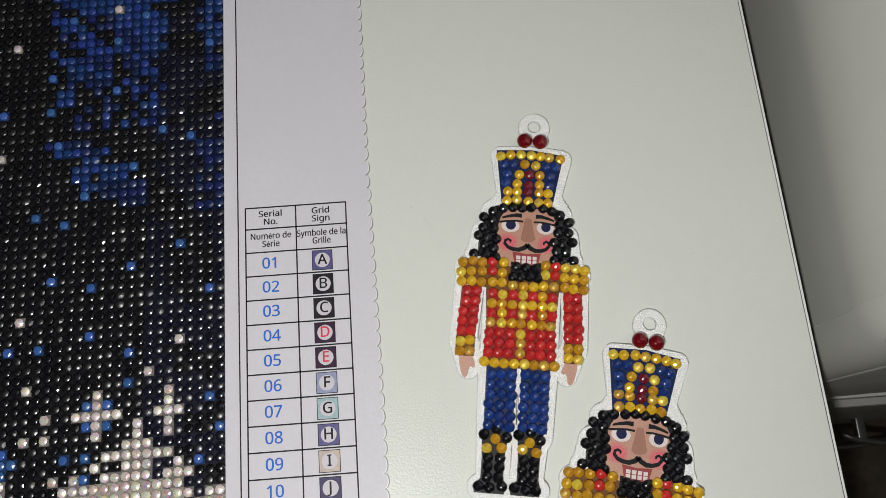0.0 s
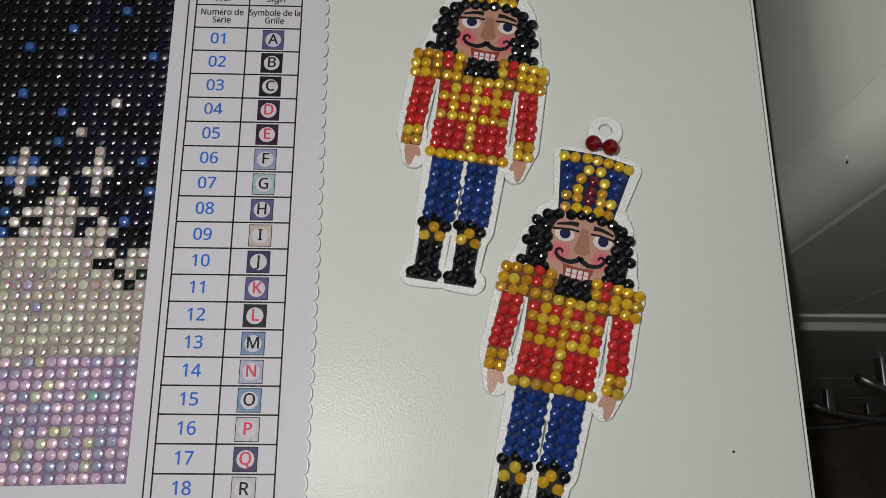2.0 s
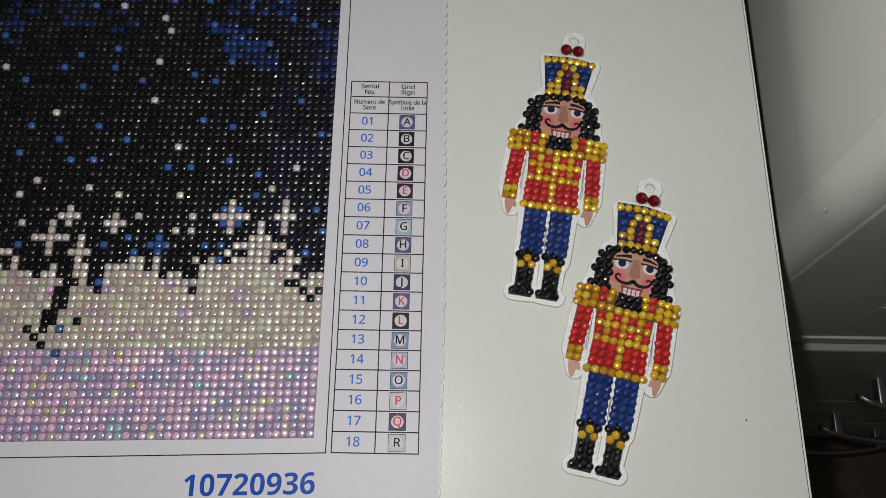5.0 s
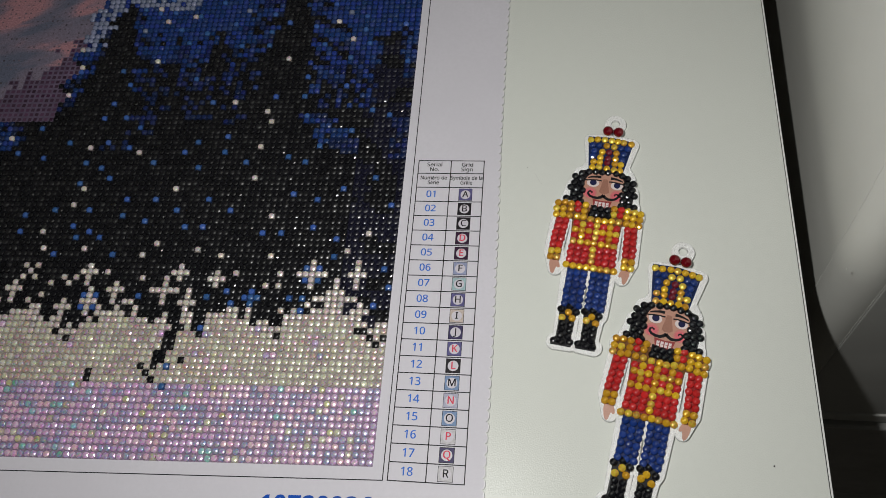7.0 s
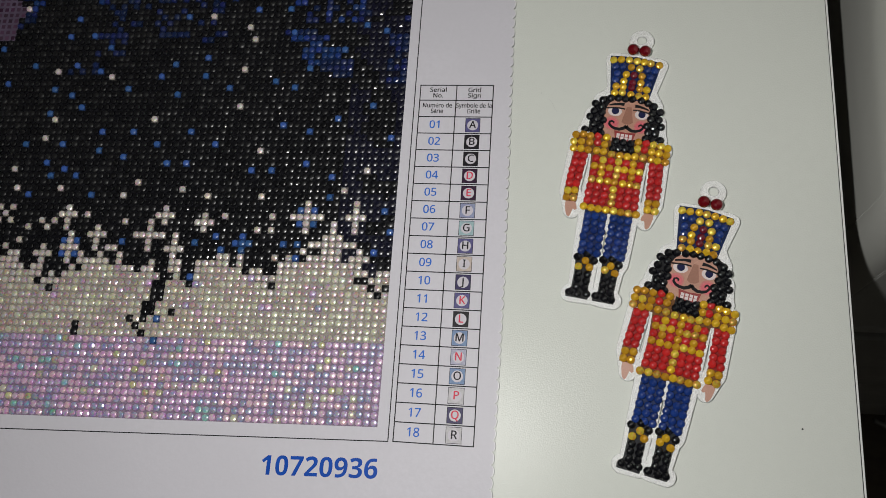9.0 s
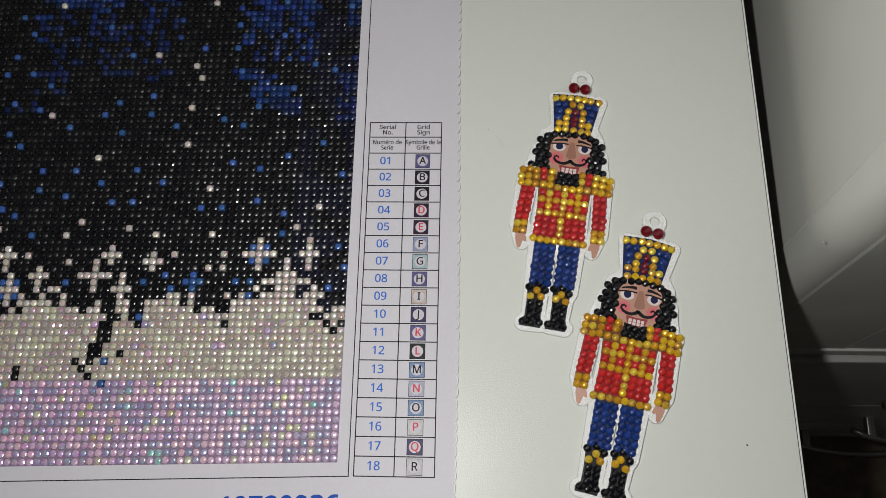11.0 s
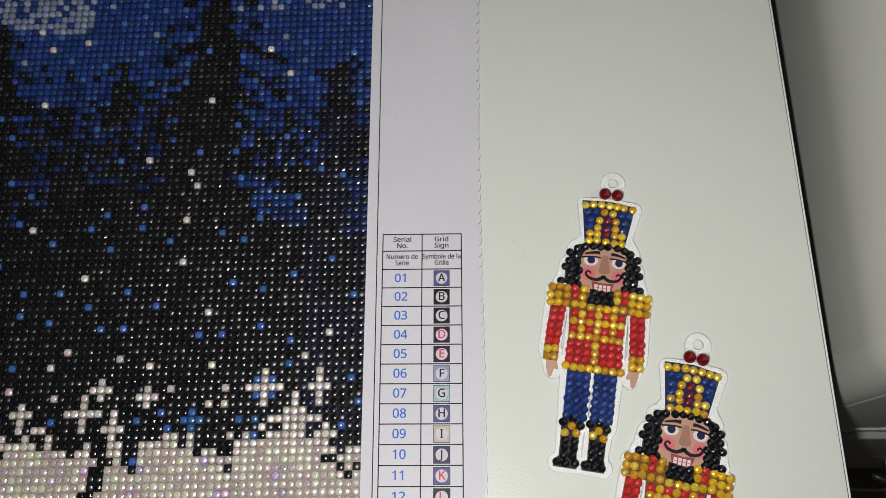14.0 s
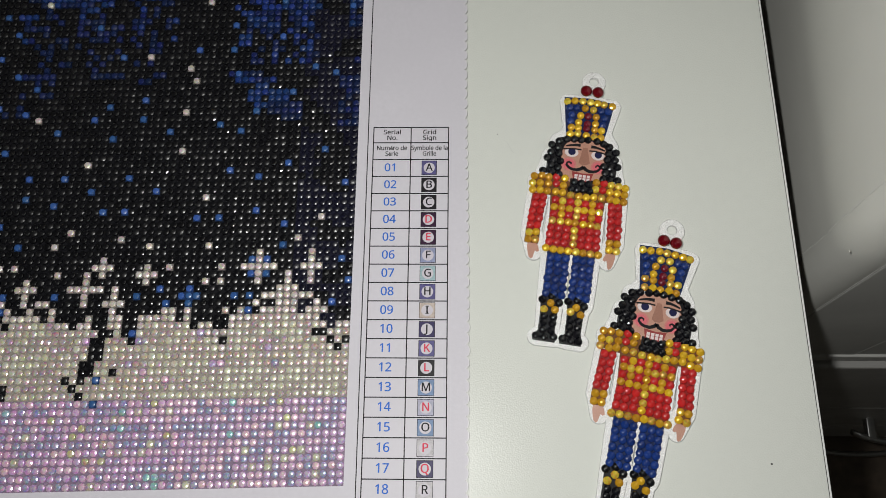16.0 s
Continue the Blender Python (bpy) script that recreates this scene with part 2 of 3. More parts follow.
def leaned(bm, at=0.03):
    """The walls stand a few degrees off the board's upright."""
    for v in bm.verts:
        v.co.x -= LEAN * (v.co.z - at)
    return bm


def wall_end():
    """The off-white wall beside the board, whose free corner is rounded."""
    bm = bmesh.new()
    r, x, y = 0.0142, 0.153, 0.0750
    ring = [(x, Y1)] + [(x + r - r * math.cos(a), y + r - r * math.sin(a)) for a in (math.pi / 2 * k / 12 for k in range(13))]
    ring += [(0.1674, y), (0.1674, Y1)]
    low = [bm.verts.new((px, py, -0.171)) for px, py in ring]
    high = [bm.verts.new((px, py, TOP_Z)) for px, py in ring]
    n = len(ring)
    for k in range(n):
        bm.faces.new((low[k], low[(k + 1) % n], high[(k + 1) % n], high[k]))
    bm.faces.new(low)
    bm.faces.new(high[::-1])
    bmesh.ops.recalc_face_normals(bm, faces=bm.faces)
    return leaned(bm)


wall = setting("wall_east", wall_end(), WALL_PAINT, "off-white painted wall with a rounded free corner")
wall.data.shade_smooth()
wall.data.set_sharp_from_angle(angle=radians(40))
for name, a, b, y in (("wall_panel_near", 0.1681, 0.2232, 0.0747), ("wall_panel_far", 0.2239, X1, 0.0749)):
    setting(name, leaned(block(a, b, y, y + 0.05, -0.171, TOP_Z, bevel=0.0006)), GREY_PANEL, "dim grey wall panel with fine upright joints")
for x, y in ((0.16775, 0.0749), (0.22355, 0.0748)):
    setting("joint", leaned(block(x - 0.00030, x + 0.00030, y, 0.0800, -0.171, TOP_Z)), JOINT_WHITE, "thin pale filled joint between the wall panels")
crack = bmesh.new()
for k in range(14):
    z = -0.10 + 0.017 * k
    y = 0.0884 + 0.00025 * math.sin(k * 2.3)
    box(crack, 0.15288, 0.1545, y - 0.00008, y + 0.00007, z, z + 0.0166 - 0.003 * (k % 3 == 1))
setting("joint", block(0.236, X1, 0.0746, 0.0800, -0.1063, -0.1055), JOINT_WHITE, "thin pale level joint in the far wall panel")
setting("crack", leaned(crack), STRIP_WHITE, "fine broken crack in the paint along the wall corner")
for y, z, r in ((0.1124, 0.0295, 0.00060), (0.0771, 0.0145, 0.00110), (0.0866, 0.0064, 0.00050), (0.0859, 0.0138, 0.00040)):
    bm = bmesh.new()
    bmesh.ops.create_uvsphere(bm, u_segments=10, v_segments=6, radius=r * 0.4)
    bmesh.ops.scale(bm, vec=(0.12, 1, 1.4), verts=bm.verts)
    bmesh.ops.translate(bm, vec=(0.153, y, z), verts=bm.verts)
    part("paint_blister", leaned(bm), WALL_PAINT, wall, "small pale blister in the paint", smooth=True)
setting("trim", block(0.146, X1, 0.0735, 0.125, -0.1845, -0.1715, bevel=0.0012), STRIP_WHITE, "narrow white ledge strip under the grey panels")


def bow(x0, x1, y, z, thick, rise):
    """A bow-shaped bar handle: a swept round bar that bulges from the front between two short posts."""
    bm = bmesh.new()
    n, sides, last = 18, 8, None
    for k in range(n + 1):
        q = k / n
        x = x0 + (x1 - x0) * q
        py = y - rise * math.sin(math.pi * q) ** 0.7
        ring = [bm.verts.new((x, py + thick * math.cos(2 * math.pi * j / sides), z + 1.5 * thick * math.sin(2 * math.pi * j / sides))) for j in range(sides)]
        if last:
            for j in range(sides):
                bm.faces.new((last[j], last[(j + 1) % sides], ring[(j + 1) % sides], ring[j]))
        else:
            bm.faces.new(ring[::-1])
        last = ring
    bm.faces.new(last)
    for px in (x0 + 0.016, x1 - 0.016):
        box(bm, px - 0.004, px + 0.004, y - rise * 0.6, y + 0.016, z - 0.004, z + 0.004, bevel=0.0015)
    bmesh.ops.recalc_face_normals(bm, faces=bm.faces)
    return bm


def cabinet():
    thing = tagged(new("cabinet"), "dark low cabinet with steel bow handles under a white ledge", "cabinet")
    part("body", block(0.150, 0.95, 0.088, 0.14, FLOOR_Z, -0.185, bevel=0.002), CABINET_DARK, thing)
    for z0, z1, hx, hz in ((-0.400, -0.188, 0.312, -0.286), (-0.570, -0.404, 0.402, -0.497), (-0.730, -0.574, 0.402, -0.650)):
        for k in range(2):
            a = 0.152 + k * 0.40
            front = part("drawer_front", block(a, a + 0.396, 0.070, 0.0875, z0, z1, bevel=0.002), CABINET_DARK, thing)
            part("handle", bow(hx + 0.4 * k - (0.02 if hx > 0.4 else 0), min(hx + 0.128, 0.545) + 0.4 * k, 0.058, hz, 0.0030, 0.012), CHROME, front, "brushed steel bow handle", smooth=True)
    return thing


cabinet()


# ---- table under the board ----
def table():
    thing = tagged(new("table"), "dark wooden table carrying the white board", "table")
    part("tabletop", block(-0.62, 0.085, -0.015, 0.62, -0.038, -0.0085, bevel=0.003), TABLE_WOOD, thing)
    for x in (-0.58, 0.03):
        for y in (0.03, 0.56):
            part("leg", block(x, x + 0.045, y, y + 0.045, FLOOR_Z, -0.039, bevel=0.003), TABLE_WOOD, thing)


table()


# ---- the white board ----
def rounded(x0, x1, y0, y1, r, n=8):
    pts = []
    for cx, cy, a0 in ((x1 - r, y1 - r, 0), (x0 + r, y1 - r, 90), (x0 + r, y0 + r, 180), (x1 - r, y0 + r, 270)):
        pts += [(cx + r * math.cos(radians(a0 + 90 * k / n)), cy + r * math.sin(radians(a0 + 90 * k / n))) for k in range(n + 1)]
    return pts


def board():
    thing = tagged(new("board"), "glossy off-white board with a thin dark rim line", "board")
    turn = pose(0.1461, 0, 0, 0, 0, 1.37) @ pose(-0.1461, 0, 0)

    def turned(pts):
        return [tuple((turn @ Vector((x, y, 0)))[:2]) for x, y in pts]

    outer = dict(x0=-0.45, x1=0.1461, y0=-0.0225, y1=0.42)
    shrink = lambda q: (outer["x0"] + q, outer["x1"] - q, outer["y0"] + q, outer["y1"] - q)
    sheet("panel", [turned(rounded(*shrink(0.0011), 0.0069))], 0.0075, -0.0076, BOARD, thing, bevel=0.0002)
    sheet("rim_line", [turned(rounded(*shrink(0.0006), 0.0074)), turned(rounded(*shrink(0.0012), 0.0068))], 0.0070, -0.0076, RIM_DARK, thing, "dark sealing line round the board")
    sheet("edge_band", [turned(rounded(*shrink(0.0), 0.008)), turned(rounded(*shrink(0.0006), 0.0074))], 0.0068, -0.0076, RIM_PALE, thing, "pale edge band round the board", bevel=0.0002)
    for x, y, r in ((0.1284, 0.0120, 0.0003), (0.044, 0.1245, 0.00012)):
        sheet("speck", [disc(x, y, r, n=8)], 0.00006, -0.0001, INK, thing, "tiny dark speck")
    lint = [(0.0462 + 0.0007 * k, 0.1222 - 0.0009 * k + 0.0006 * math.sin(k * 1.1)) for k in range(6)]
    sheet("lint", [stroke(lint, 0.00012, 0.00008)], 0.00005, -0.0001, material("lint_grey", (0.50, 0.50, 0.49), 0.7, grain=0.1), thing, "short grey thread of lint")
    return thing


board()


# ---- the bead picture: canvas, printed chart, beads ----
PX, PY, SKEW = 2.55, 2.52, 0.014
C0, C1, R0, R1 = -104, -3, 2, 95


def place(c, r):
    fan = max(0.0, (22 - r) / 20) * max(0.0, -(c + 3) / 63)
    return (0.791 + PX * c) * MM, (-0.424 + PY * (r + SKEW * (c + 27) - 0.95 * fan)) * MM


painting = tagged(new("bead_painting"), "partly finished bead picture of snowy pines on a pale canvas", "picture")


PITCH = 0.00388


def canvas_outline(grow=0.0):
    """The canvas with its right edge cut in round scallops."""
    pts = [(-0.40, -0.048 - grow), (0.0322, -0.048 - grow)]
    y, k = -0.048, 0
    while y < 0.36:
        wide = PITCH * (1 + 0.05 * math.sin(k * 1.9))
        for q in range(1, 10):
            a = math.pi * (q - 0.5) / 9
            bulge = 0.00145 * math.sin(a) ** 0.75 * (1 + 0.06 * math.sin(k * 2.7))
            pts.append((0.0322 + bulge + grow + 0.0004 * math.sin(y * 31), y + wide * (0.5 - 0.5 * math.cos(a))))
        y += wide
        k += 1
    pts.append((-0.40, y))
    return pts


# a dark grey sheet, slightly wider than the canvas, outlines the scallops
sheet("backing_film", [canvas_outline(0.00020)], 0.00012, 0.0, material("backing_film", (0.20, 0.20, 0.205), 0.5, grain=0.1), painting, "thin dark grey sheet that shows along the cut edge")
sheet("canvas", [canvas_outline()], 0.00038, 0.00012, CANVAS, painting, "pale satin canvas with a scalloped edge")
ZP = 0.00053
rim = canvas_outline()[1:-1]
sheet("cut_edge", [rim + [(x - 0.00022, y) for x, y in rim[::-1]]], 0.00004, 0.00051, material("canvas_cut_edge", (0.70, 0.69, 0.70), 0.4, grain=0.05), painting, "paler cut edge of the canvas")


def rule(name, x0, y0, x1, y1, w):
    dx, dy = x1 - x0, y1 - y0
    n = math.hypot(dx, dy)
    ox, oy = -dy / n * w * 0.6, dx / n * w * 0.6
    return sheet(name, [[(x0 + ox, y0 + oy), (x1 + ox, y1 + oy), (x1 - ox, y1 - oy), (x0 - ox, y0 - oy)]], 0.00003, ZP, INK, painting)


rule("printed_line", -0.0017, -0.0002, -0.0024, 0.345, 0.00028)
rule("printed_line", -0.0016, -0.0001, -0.39, -0.0125, 0.00028)

# printed colour chart: two header rows and eighteen numbered rows
HEAD, ROWH, WIDTH, SPLIT = (0.127, 0.1211, 0.1147), 0.1147 / 18, 0.0266, 0.0133
for x in (0.0, SPLIT, WIDTH):
    rule("chart_line", x, -0.00015, x, 0.12715, 0.0003)
for y in HEAD[:2] + tuple(ROWH * k for k in range(19)):
    rule("chart_line", -0.00015, y, WIDTH + 0.00015, y, 0.0003)
for text, x, y, size in (("Serial\nNo.", 0.0066, 0.1240, 0.0023), ("Grid\nSign", 0.0199, 0.1240, 0.0023),
                         ("Numéro de\nSérie", 0.0066, 0.1179, 0.0023), ("Symbole de la\nGrille", 0.0199, 0.1179, 0.0023)):
    words("chart_heading", sans(text), size, x, y, ZP, INK, painting, width=1.06 if len(text) < 12 else 0.90 if len(text) < 18 else 0.86, heavy=0.00005)
BADGES = {"violet": (0.115, 0.105, 0.26), "black": (0.02, 0.018, 0.022), "plum": (0.045, 0.018, 0.045), "mist": (0.30, 0.33, 0.50),
          "aqua": (0.36, 0.50, 0.54), "sand": (0.56, 0.47, 0.42), "steel": (0.19, 0.28, 0.46), "pearl": (0.55, 0.53, 0.56), "lilac": (0.42, 0.42, 0.54), "indigo": (0.055, 0.045, 0.12)}
BADGE_MAT = {k: material("badge_" + k, tuple(0.82 * q for q in v), 0.45, spec=0.15, grain=0.12, scale=1200) for k, v in BADGES.items()}
SIGNS = list(zip("ABCDEFGHIJKLMNOPQR", "violet black black plum plum mist aqua violet sand indigo violet black steel lilac steel pearl indigo pearl".split(), "kkkrrkkkkkrrkrkrrk"))
for k, (sign, tone, ink) in enumerate(SIGNS):
    y = 0.1147 - ROWH * (k + 0.5)
    words("row_number", sans("%02d" % (k + 1)), 0.0040, 0.0064, y, ZP, BLUE_INK, painting, width=1.0, heavy=0.00006)
    badge = sheet("badge", [[(0.0173, y - 0.0026), (0.0225, y - 0.0026), (0.0225, y + 0.0026), (0.0173, y + 0.0026)]], 0.00003, ZP, BADGE_MAT[tone], painting)
    ring = [[(0.0199 + a * q, y + b * q) for a, b in ((-1, -1), (1, -1), (1, 1), (-1, 1))] for q in (0.00268, 0.00252)]
    sheet("badge_line", ring, 0.00003, ZP + 0.00005, INK, badge, "thin dark outline")
    sheet("badge_dot", [disc(0.0199, y, 0.00195, n=28)], 0.00003, ZP + 0.00004, PALE_INK, badge, "pale round dot")
    words("badge_letter", sans(sign), 0.0037, 0.0199, y, ZP + 0.00009, RED_INK if ink == "r" else INK, badge, width=1.0, heavy=0.00007)
words("printed_number", sans("10720936", bold=True), 0.0088, -0.0243, -0.0102, ZP, DEEP_BLUE_INK, painting, shear=0.04, turn=2.0, width=1.0)

# the picture's design, in columns and rows of beads
WHITE_SINGLE = "-72,55 -57,53 -64,64 -25,71 -17,79 -14,75 -44,81 -49,80 -49,71 -51,83 -64,74 -63,70 -33,62 -27,60 -26,58 -27,53 -48,52 -27,47 -40,45 -23,40 -41,35 -43,33 -34,34 -30,33 -22,33 -48,30 -42,29 -27,30 -22,28 -7,37 -10,34 -20,30 -20,28 -19,24 -18,22 -7,25 -7,24 " \
    "-56,45 -57,42 -61,37 -60,34 -53,34 -62,31 -60,31 -61,30 -62,29 -60,29 -57,28 -55,29 -53,29 -54,28 -58,26 -51,26 -34,23 -24,24 -65,25 -68,25 -75,34 -80,47 -75,53 -83,58"
BLUE_SINGLE = "-67,57 -70,52 -65,51 -61,54 -57,50 -56,59 -54,54 -49,57 -55,62 -55,69 -54,41 -65,40 -65,37 -55,36 -51,36 -19,74 -14,71 -34,74 -44,75 -46,78 -26,79 -12,80 -12,77 -11,74 -5,78 -4,70 -53,66 -52,59 -50,53 -45,50 -40,52 -38,54 -33,55 -33,52 -37,49 -29,50 -52,47 -37,62 -26,63 -41,67 -21,67 -21,63 -20,59 -9,60 -6,59 -12,56 -17,53 -22,51 -19,50 -7,47 -12,45 -20,44 -14,65"
BLUE_LOW = "-48,43 -43,43 -39,41 -34,43 -30,41 -48,40 -44,39 -37,38 -34,38 -24,37 -48,33 -42,26 -28,27 -31,26 -27,25 -16,43 -4,42 -16,38 -21,37 -12,36 -12,33 -4,31 -3,28 -5,25 -18,26 -16,26 -16,24 -54,49 -57,46 -56,38 -53,37 -58,33 -60,41"
DARK_SINGLE = "-37,13 -38,14 -39,15 -37,15 -37,16 -36,16 -33,16 -37,17 -36,17 -36,18 -35,18 -36,19 -35,19 -36,20 -35,20 -35,21 -34,21 -35,22 -34,22 -36,22 -31,20 -32,21 -31,22 -32,22 -47,13 -47,14 -5,20 -4,19 -3,20 -6,21 -7,21"
DESIGN = {}


def cells(text):
    return [tuple(int(v) for v in pair.split(",")) for pair in text.split()]


def flake(c, r, across, up, down, tone="white", glow=None):
    for k in range(-across, across + 1):
        DESIGN[c + k, r] = tone
    for k in range(-down, up + 1):
        DESIGN[c, r + k] = tone
    if glow:
        for a in (-1, 1):
            for b in (-1, 1):
                DESIGN[c + a, r + b] = glow


for tone, text in (("white", WHITE_SINGLE), ("blue", BLUE_SINGLE), ("blue", BLUE_LOW), ("black", DARK_SINGLE)):
    for cell in cells(text):
        DESIGN[cell] = tone
DESIGN[-35, 12] = DESIGN[-35, 15] = DESIGN[-31, 21] = "blue"
flake(-15, 30, 2, 2, 2, glow="blue")
flake(-8, 30, 1, 2, 2)
flake(-11, 26, 3, 3, 2)
for c in (-12, -10):
    DESIGN[c, 27] = DESIGN[c, 25] = "white"
flake(-36, 30, 1, 1, 1)
flake(-38, 27, 2, 2, 2)
flake(-34, 25, 1, 2, 3)
flake(-30, 29, 1, 1, 1)
flake(-46, 27, 1, 1, 2)
flake(-51, 30, 1, 1, 2)
flake(-24, 26, 1, 1, 1, tone="blue")
flake(-50, 25, 1, 2, 2, glow="blue")
flake(-58, 22, 1, 2, 2)
flake(-54, 24, 1, 1, 2)
flake(-71, 28, 2, 2, 2, glow="blue")
flake(-70, 32, 1, 1, 1)
flake(-67, 27, 1, 2, 2)
flake(-63, 27, 1, 1, 2)
flake(-77, 31, 1, 1, 2)
flake(-77, 24, 1, 2, 2, glow="blue")
TREES = ((-57, 85, 0.36), (-25, 97, 0.30), (-38, 78, 0.30), (-7, 77, 0.26), (-71, 57, 0.30), (-46, 71, 0.3), (-84, 60, 0.28), (-96, 62, 0.3))


def hump(c, mid, half, top, drop):
    q = abs(c - mid) / half
    return top - drop * q * q if q <= 1.15 else 0


def snow_top(c):
    return max(hump(c, -12, 5.5, 23.4, 1.2), hump(c, -26.5, 7, 22.4, 3), hump(c, -44.5, 6.5, 22.8, 3.5), hump(c, -60, 7.5, 22.5, 4), hump(c, -76, 8, 23, 4), hump(c, -93, 9, 22, 4), 21.4 if c > -5 else 0, 21 if -39 <= c <= -32 else 18.6)


def bare(c, r):
    return r >= 59 and c < -65.5 + 2.0 * noise.noise((c * 0.2, r * 0.31, 5.0)) + (0.09 * (r - 62))


def bead_tone(c, r):
    n1 = noise.noise((c * 0.23, r * 0.35, 1.7))
    n2 = noise.noise((c * 0.9, r * 1.3, 8.1))
    if (c, r) in DESIGN:
        return DESIGN[c, r]
    if r <= 12:
        q = rng.random()
        return "lemon" if q < 0.022 else "teal" if q < 0.045 else "cream" if q < 0.085 else "lavender"
    top = snow_top(c)
    if r <= top:
        return "cream" if rng.random() > 0.02 else "lavender"
    if r <= top + 2.5 and n2 > -0.02 + 0.2 * (r - top - 1):
        return "white"
    shade = "night" if c > -11 and n1 > -0.1 else "black"
    if r < 41:
        return shade
    n3 = noise.noise((c * 0.45, r * 0.5, 4.4))
    streak = noise.noise((c * 0.16, r * 0.85, 6.2))
    if r < 61:
        # low branches: a blue gap on one side, a few streaks beside the big trees
        if c < -62:
            glow = (r - 50) / 16 + 0.6 * streak + 0.5 * n3 + 0.45 * n2 - max(0.0, (c + 74) / 9) - 0.35 * math.exp(-((c + 93) / 4) ** 2)
            if c < -79 and 42 < r < 52 and streak > 0.1 and rng.random() < 0.6:
                return "sky"
            return shade if glow < 0.12 else "navy" if glow < 0.3 else "royal"
        side = abs(c + 16 + 0.9 * (r - 56))
        if 52 <= r <= 59 and side < (1.5, 2.5, 3.5, 3.0, 4.0, 1.0, 3.2, 2.4)[r - 52] and n2 > -0.35:
            return "royal" if n1 > -0.2 else "navy"
        if c >= -5 and 51 <= r <= 58 and n2 > -0.2:
            return "navy"
        if -57 < c < -28 and r > (52 if c < -46 else 57) and 0.6 * streak + 0.5 * n3 + 0.4 * n2 > 0.22:
            return "navy"
        return shade
    for ca, ra, slope in TREES:
        if r >= ra:
            continue
        away, reach = abs(c - ca), slope * (ra - r) + 0.6
        if away < reach * (0.45 if ca == -25 else 0.60) + 1.4 * n2:
            return shade
        droop = math.sin((r + 0.55 * away) * 1.55 + 2.0 * n3 + ca)
        if away < reach * 1.5 + 3.0 * n2 and droop + 1.3 * n2 > 0.9 * (away / reach - 1.0):
            if away > 0.55 * reach and (n2 > 0.12 or rng.random() < 0.2):
                return "navy"
            return shade
    gap = -24 < c < -9
    dusk = (r - 50) / 26 + 0.45 * n1 + 0.25 * n2 + (0.25 if gap else 0) + (0.4 if c < -60 else 0)
    if 0.45 * streak + 0.5 * n3 + 0.45 * n2 < (-0.25 if gap else -0.08) + 0.5 * (69 - r) / 13:
        return shade
    if dusk < 0.62:
        return "navy"
    if (c < -56 and r > 73) or (c < -43 and r > 84 - 0.15 * (c + 56)):
        if n2 > -0.35 and rng.random() < 0.85:
            return "sky"
    q = rng.random()
    if q < 0.03:
        return "blue"
    if q < (0.35 if r > 85 and -23 < c < -8 else 0.045 if r > 76 else 0.03):
        return "sky"
    return "royal" if dusk > 0.8 or n2 < 0.25 else "navy"


def bead_rings():
    """Profile of a low domed resin bead: radius and height of each ring."""
    return [(1.25, 0.0), (1.18, 0.66), (0.97, 0.753), (0.72, 0.842), (0.36, 0.917)]


SIDES = 8
tones = list(BEAD)
chosen = {}
for r in range(R0, R1):
    for c in range(C0, C1 + 1):
        if not bare(c, r):
            chosen[c, r] = bead_tone(c, r)

near = {cell for cell in chosen if -22 <= cell[0] and cell[1] <= 16}


def bead_points(scale=1.0):
    turn = rng.random() * 6.28
    tilt_x, tilt_y = rng.gauss(0, 0.06), rng.gauss(0, 0.06)
    pts = []
    for rad, h in bead_rings():
        for k in range(SIDES):
            a = turn + 2 * math.pi * k / SIDES
            x, y = rad * math.cos(a) * scale, rad * math.sin(a) * scale
            pts.append((x * MM, y * MM, max(0, (h * scale + (x * tilt_x + y * tilt_y) * (h > 0))) * MM))
    return pts


def bead_faces(base):
    faces = []
    for ring in range(4):
        for k in range(SIDES):
            a, b = base + ring * SIDES + k, base + ring * SIDES + (k + 1) % SIDES
            faces.append((a, b, b + SIDES, a + SIDES))
    faces.append(tuple(base + 4 * SIDES + k for k in range(SIDES)))
    return faces


def bead_field(name, chosen_cells, label):
    verts, faces, slots, soft = [], [], [], []
    for (c, r), tone in chosen_cells:
        x, y = place(c, r)
        x += rng.gauss(0, 0.05) * MM
        y += rng.gauss(0, 0.05) * MM
        base = len(verts)
        verts += [(x + px, y + py, 0.00055 + pz) for px, py, pz in bead_points(rng.uniform(0.96, 1.02))]
        own = bead_faces(base)
        faces += own
        slots += [tones.index(tone)] * len(own)
        facets = rng.random() > (0.55 if tone in ("white", "cream", "lavender", "lemon", "teal") else 0.85)
        soft += [not facets and k >= SIDES for k in range(len(own))]
    mesh = bpy.data.meshes.new(name)
    mesh.from_pydata(verts, [], faces)
    for t in tones:
        mesh.materials.append(BEAD[t])
    mesh.polygons.foreach_set("material_index", slots)
    mesh.polygons.foreach_set("use_smooth", soft)
    mesh.update()
    ob = new(name, mesh)
    ob.parent = painting
    return tagged(ob, label=label, kind="stuff")


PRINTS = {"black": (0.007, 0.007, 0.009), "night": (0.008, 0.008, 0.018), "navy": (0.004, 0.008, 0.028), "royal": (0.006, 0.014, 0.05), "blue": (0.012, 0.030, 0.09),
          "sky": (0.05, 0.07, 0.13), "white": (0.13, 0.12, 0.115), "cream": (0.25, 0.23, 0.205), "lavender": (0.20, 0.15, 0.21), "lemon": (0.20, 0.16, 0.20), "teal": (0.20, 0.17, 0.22)}


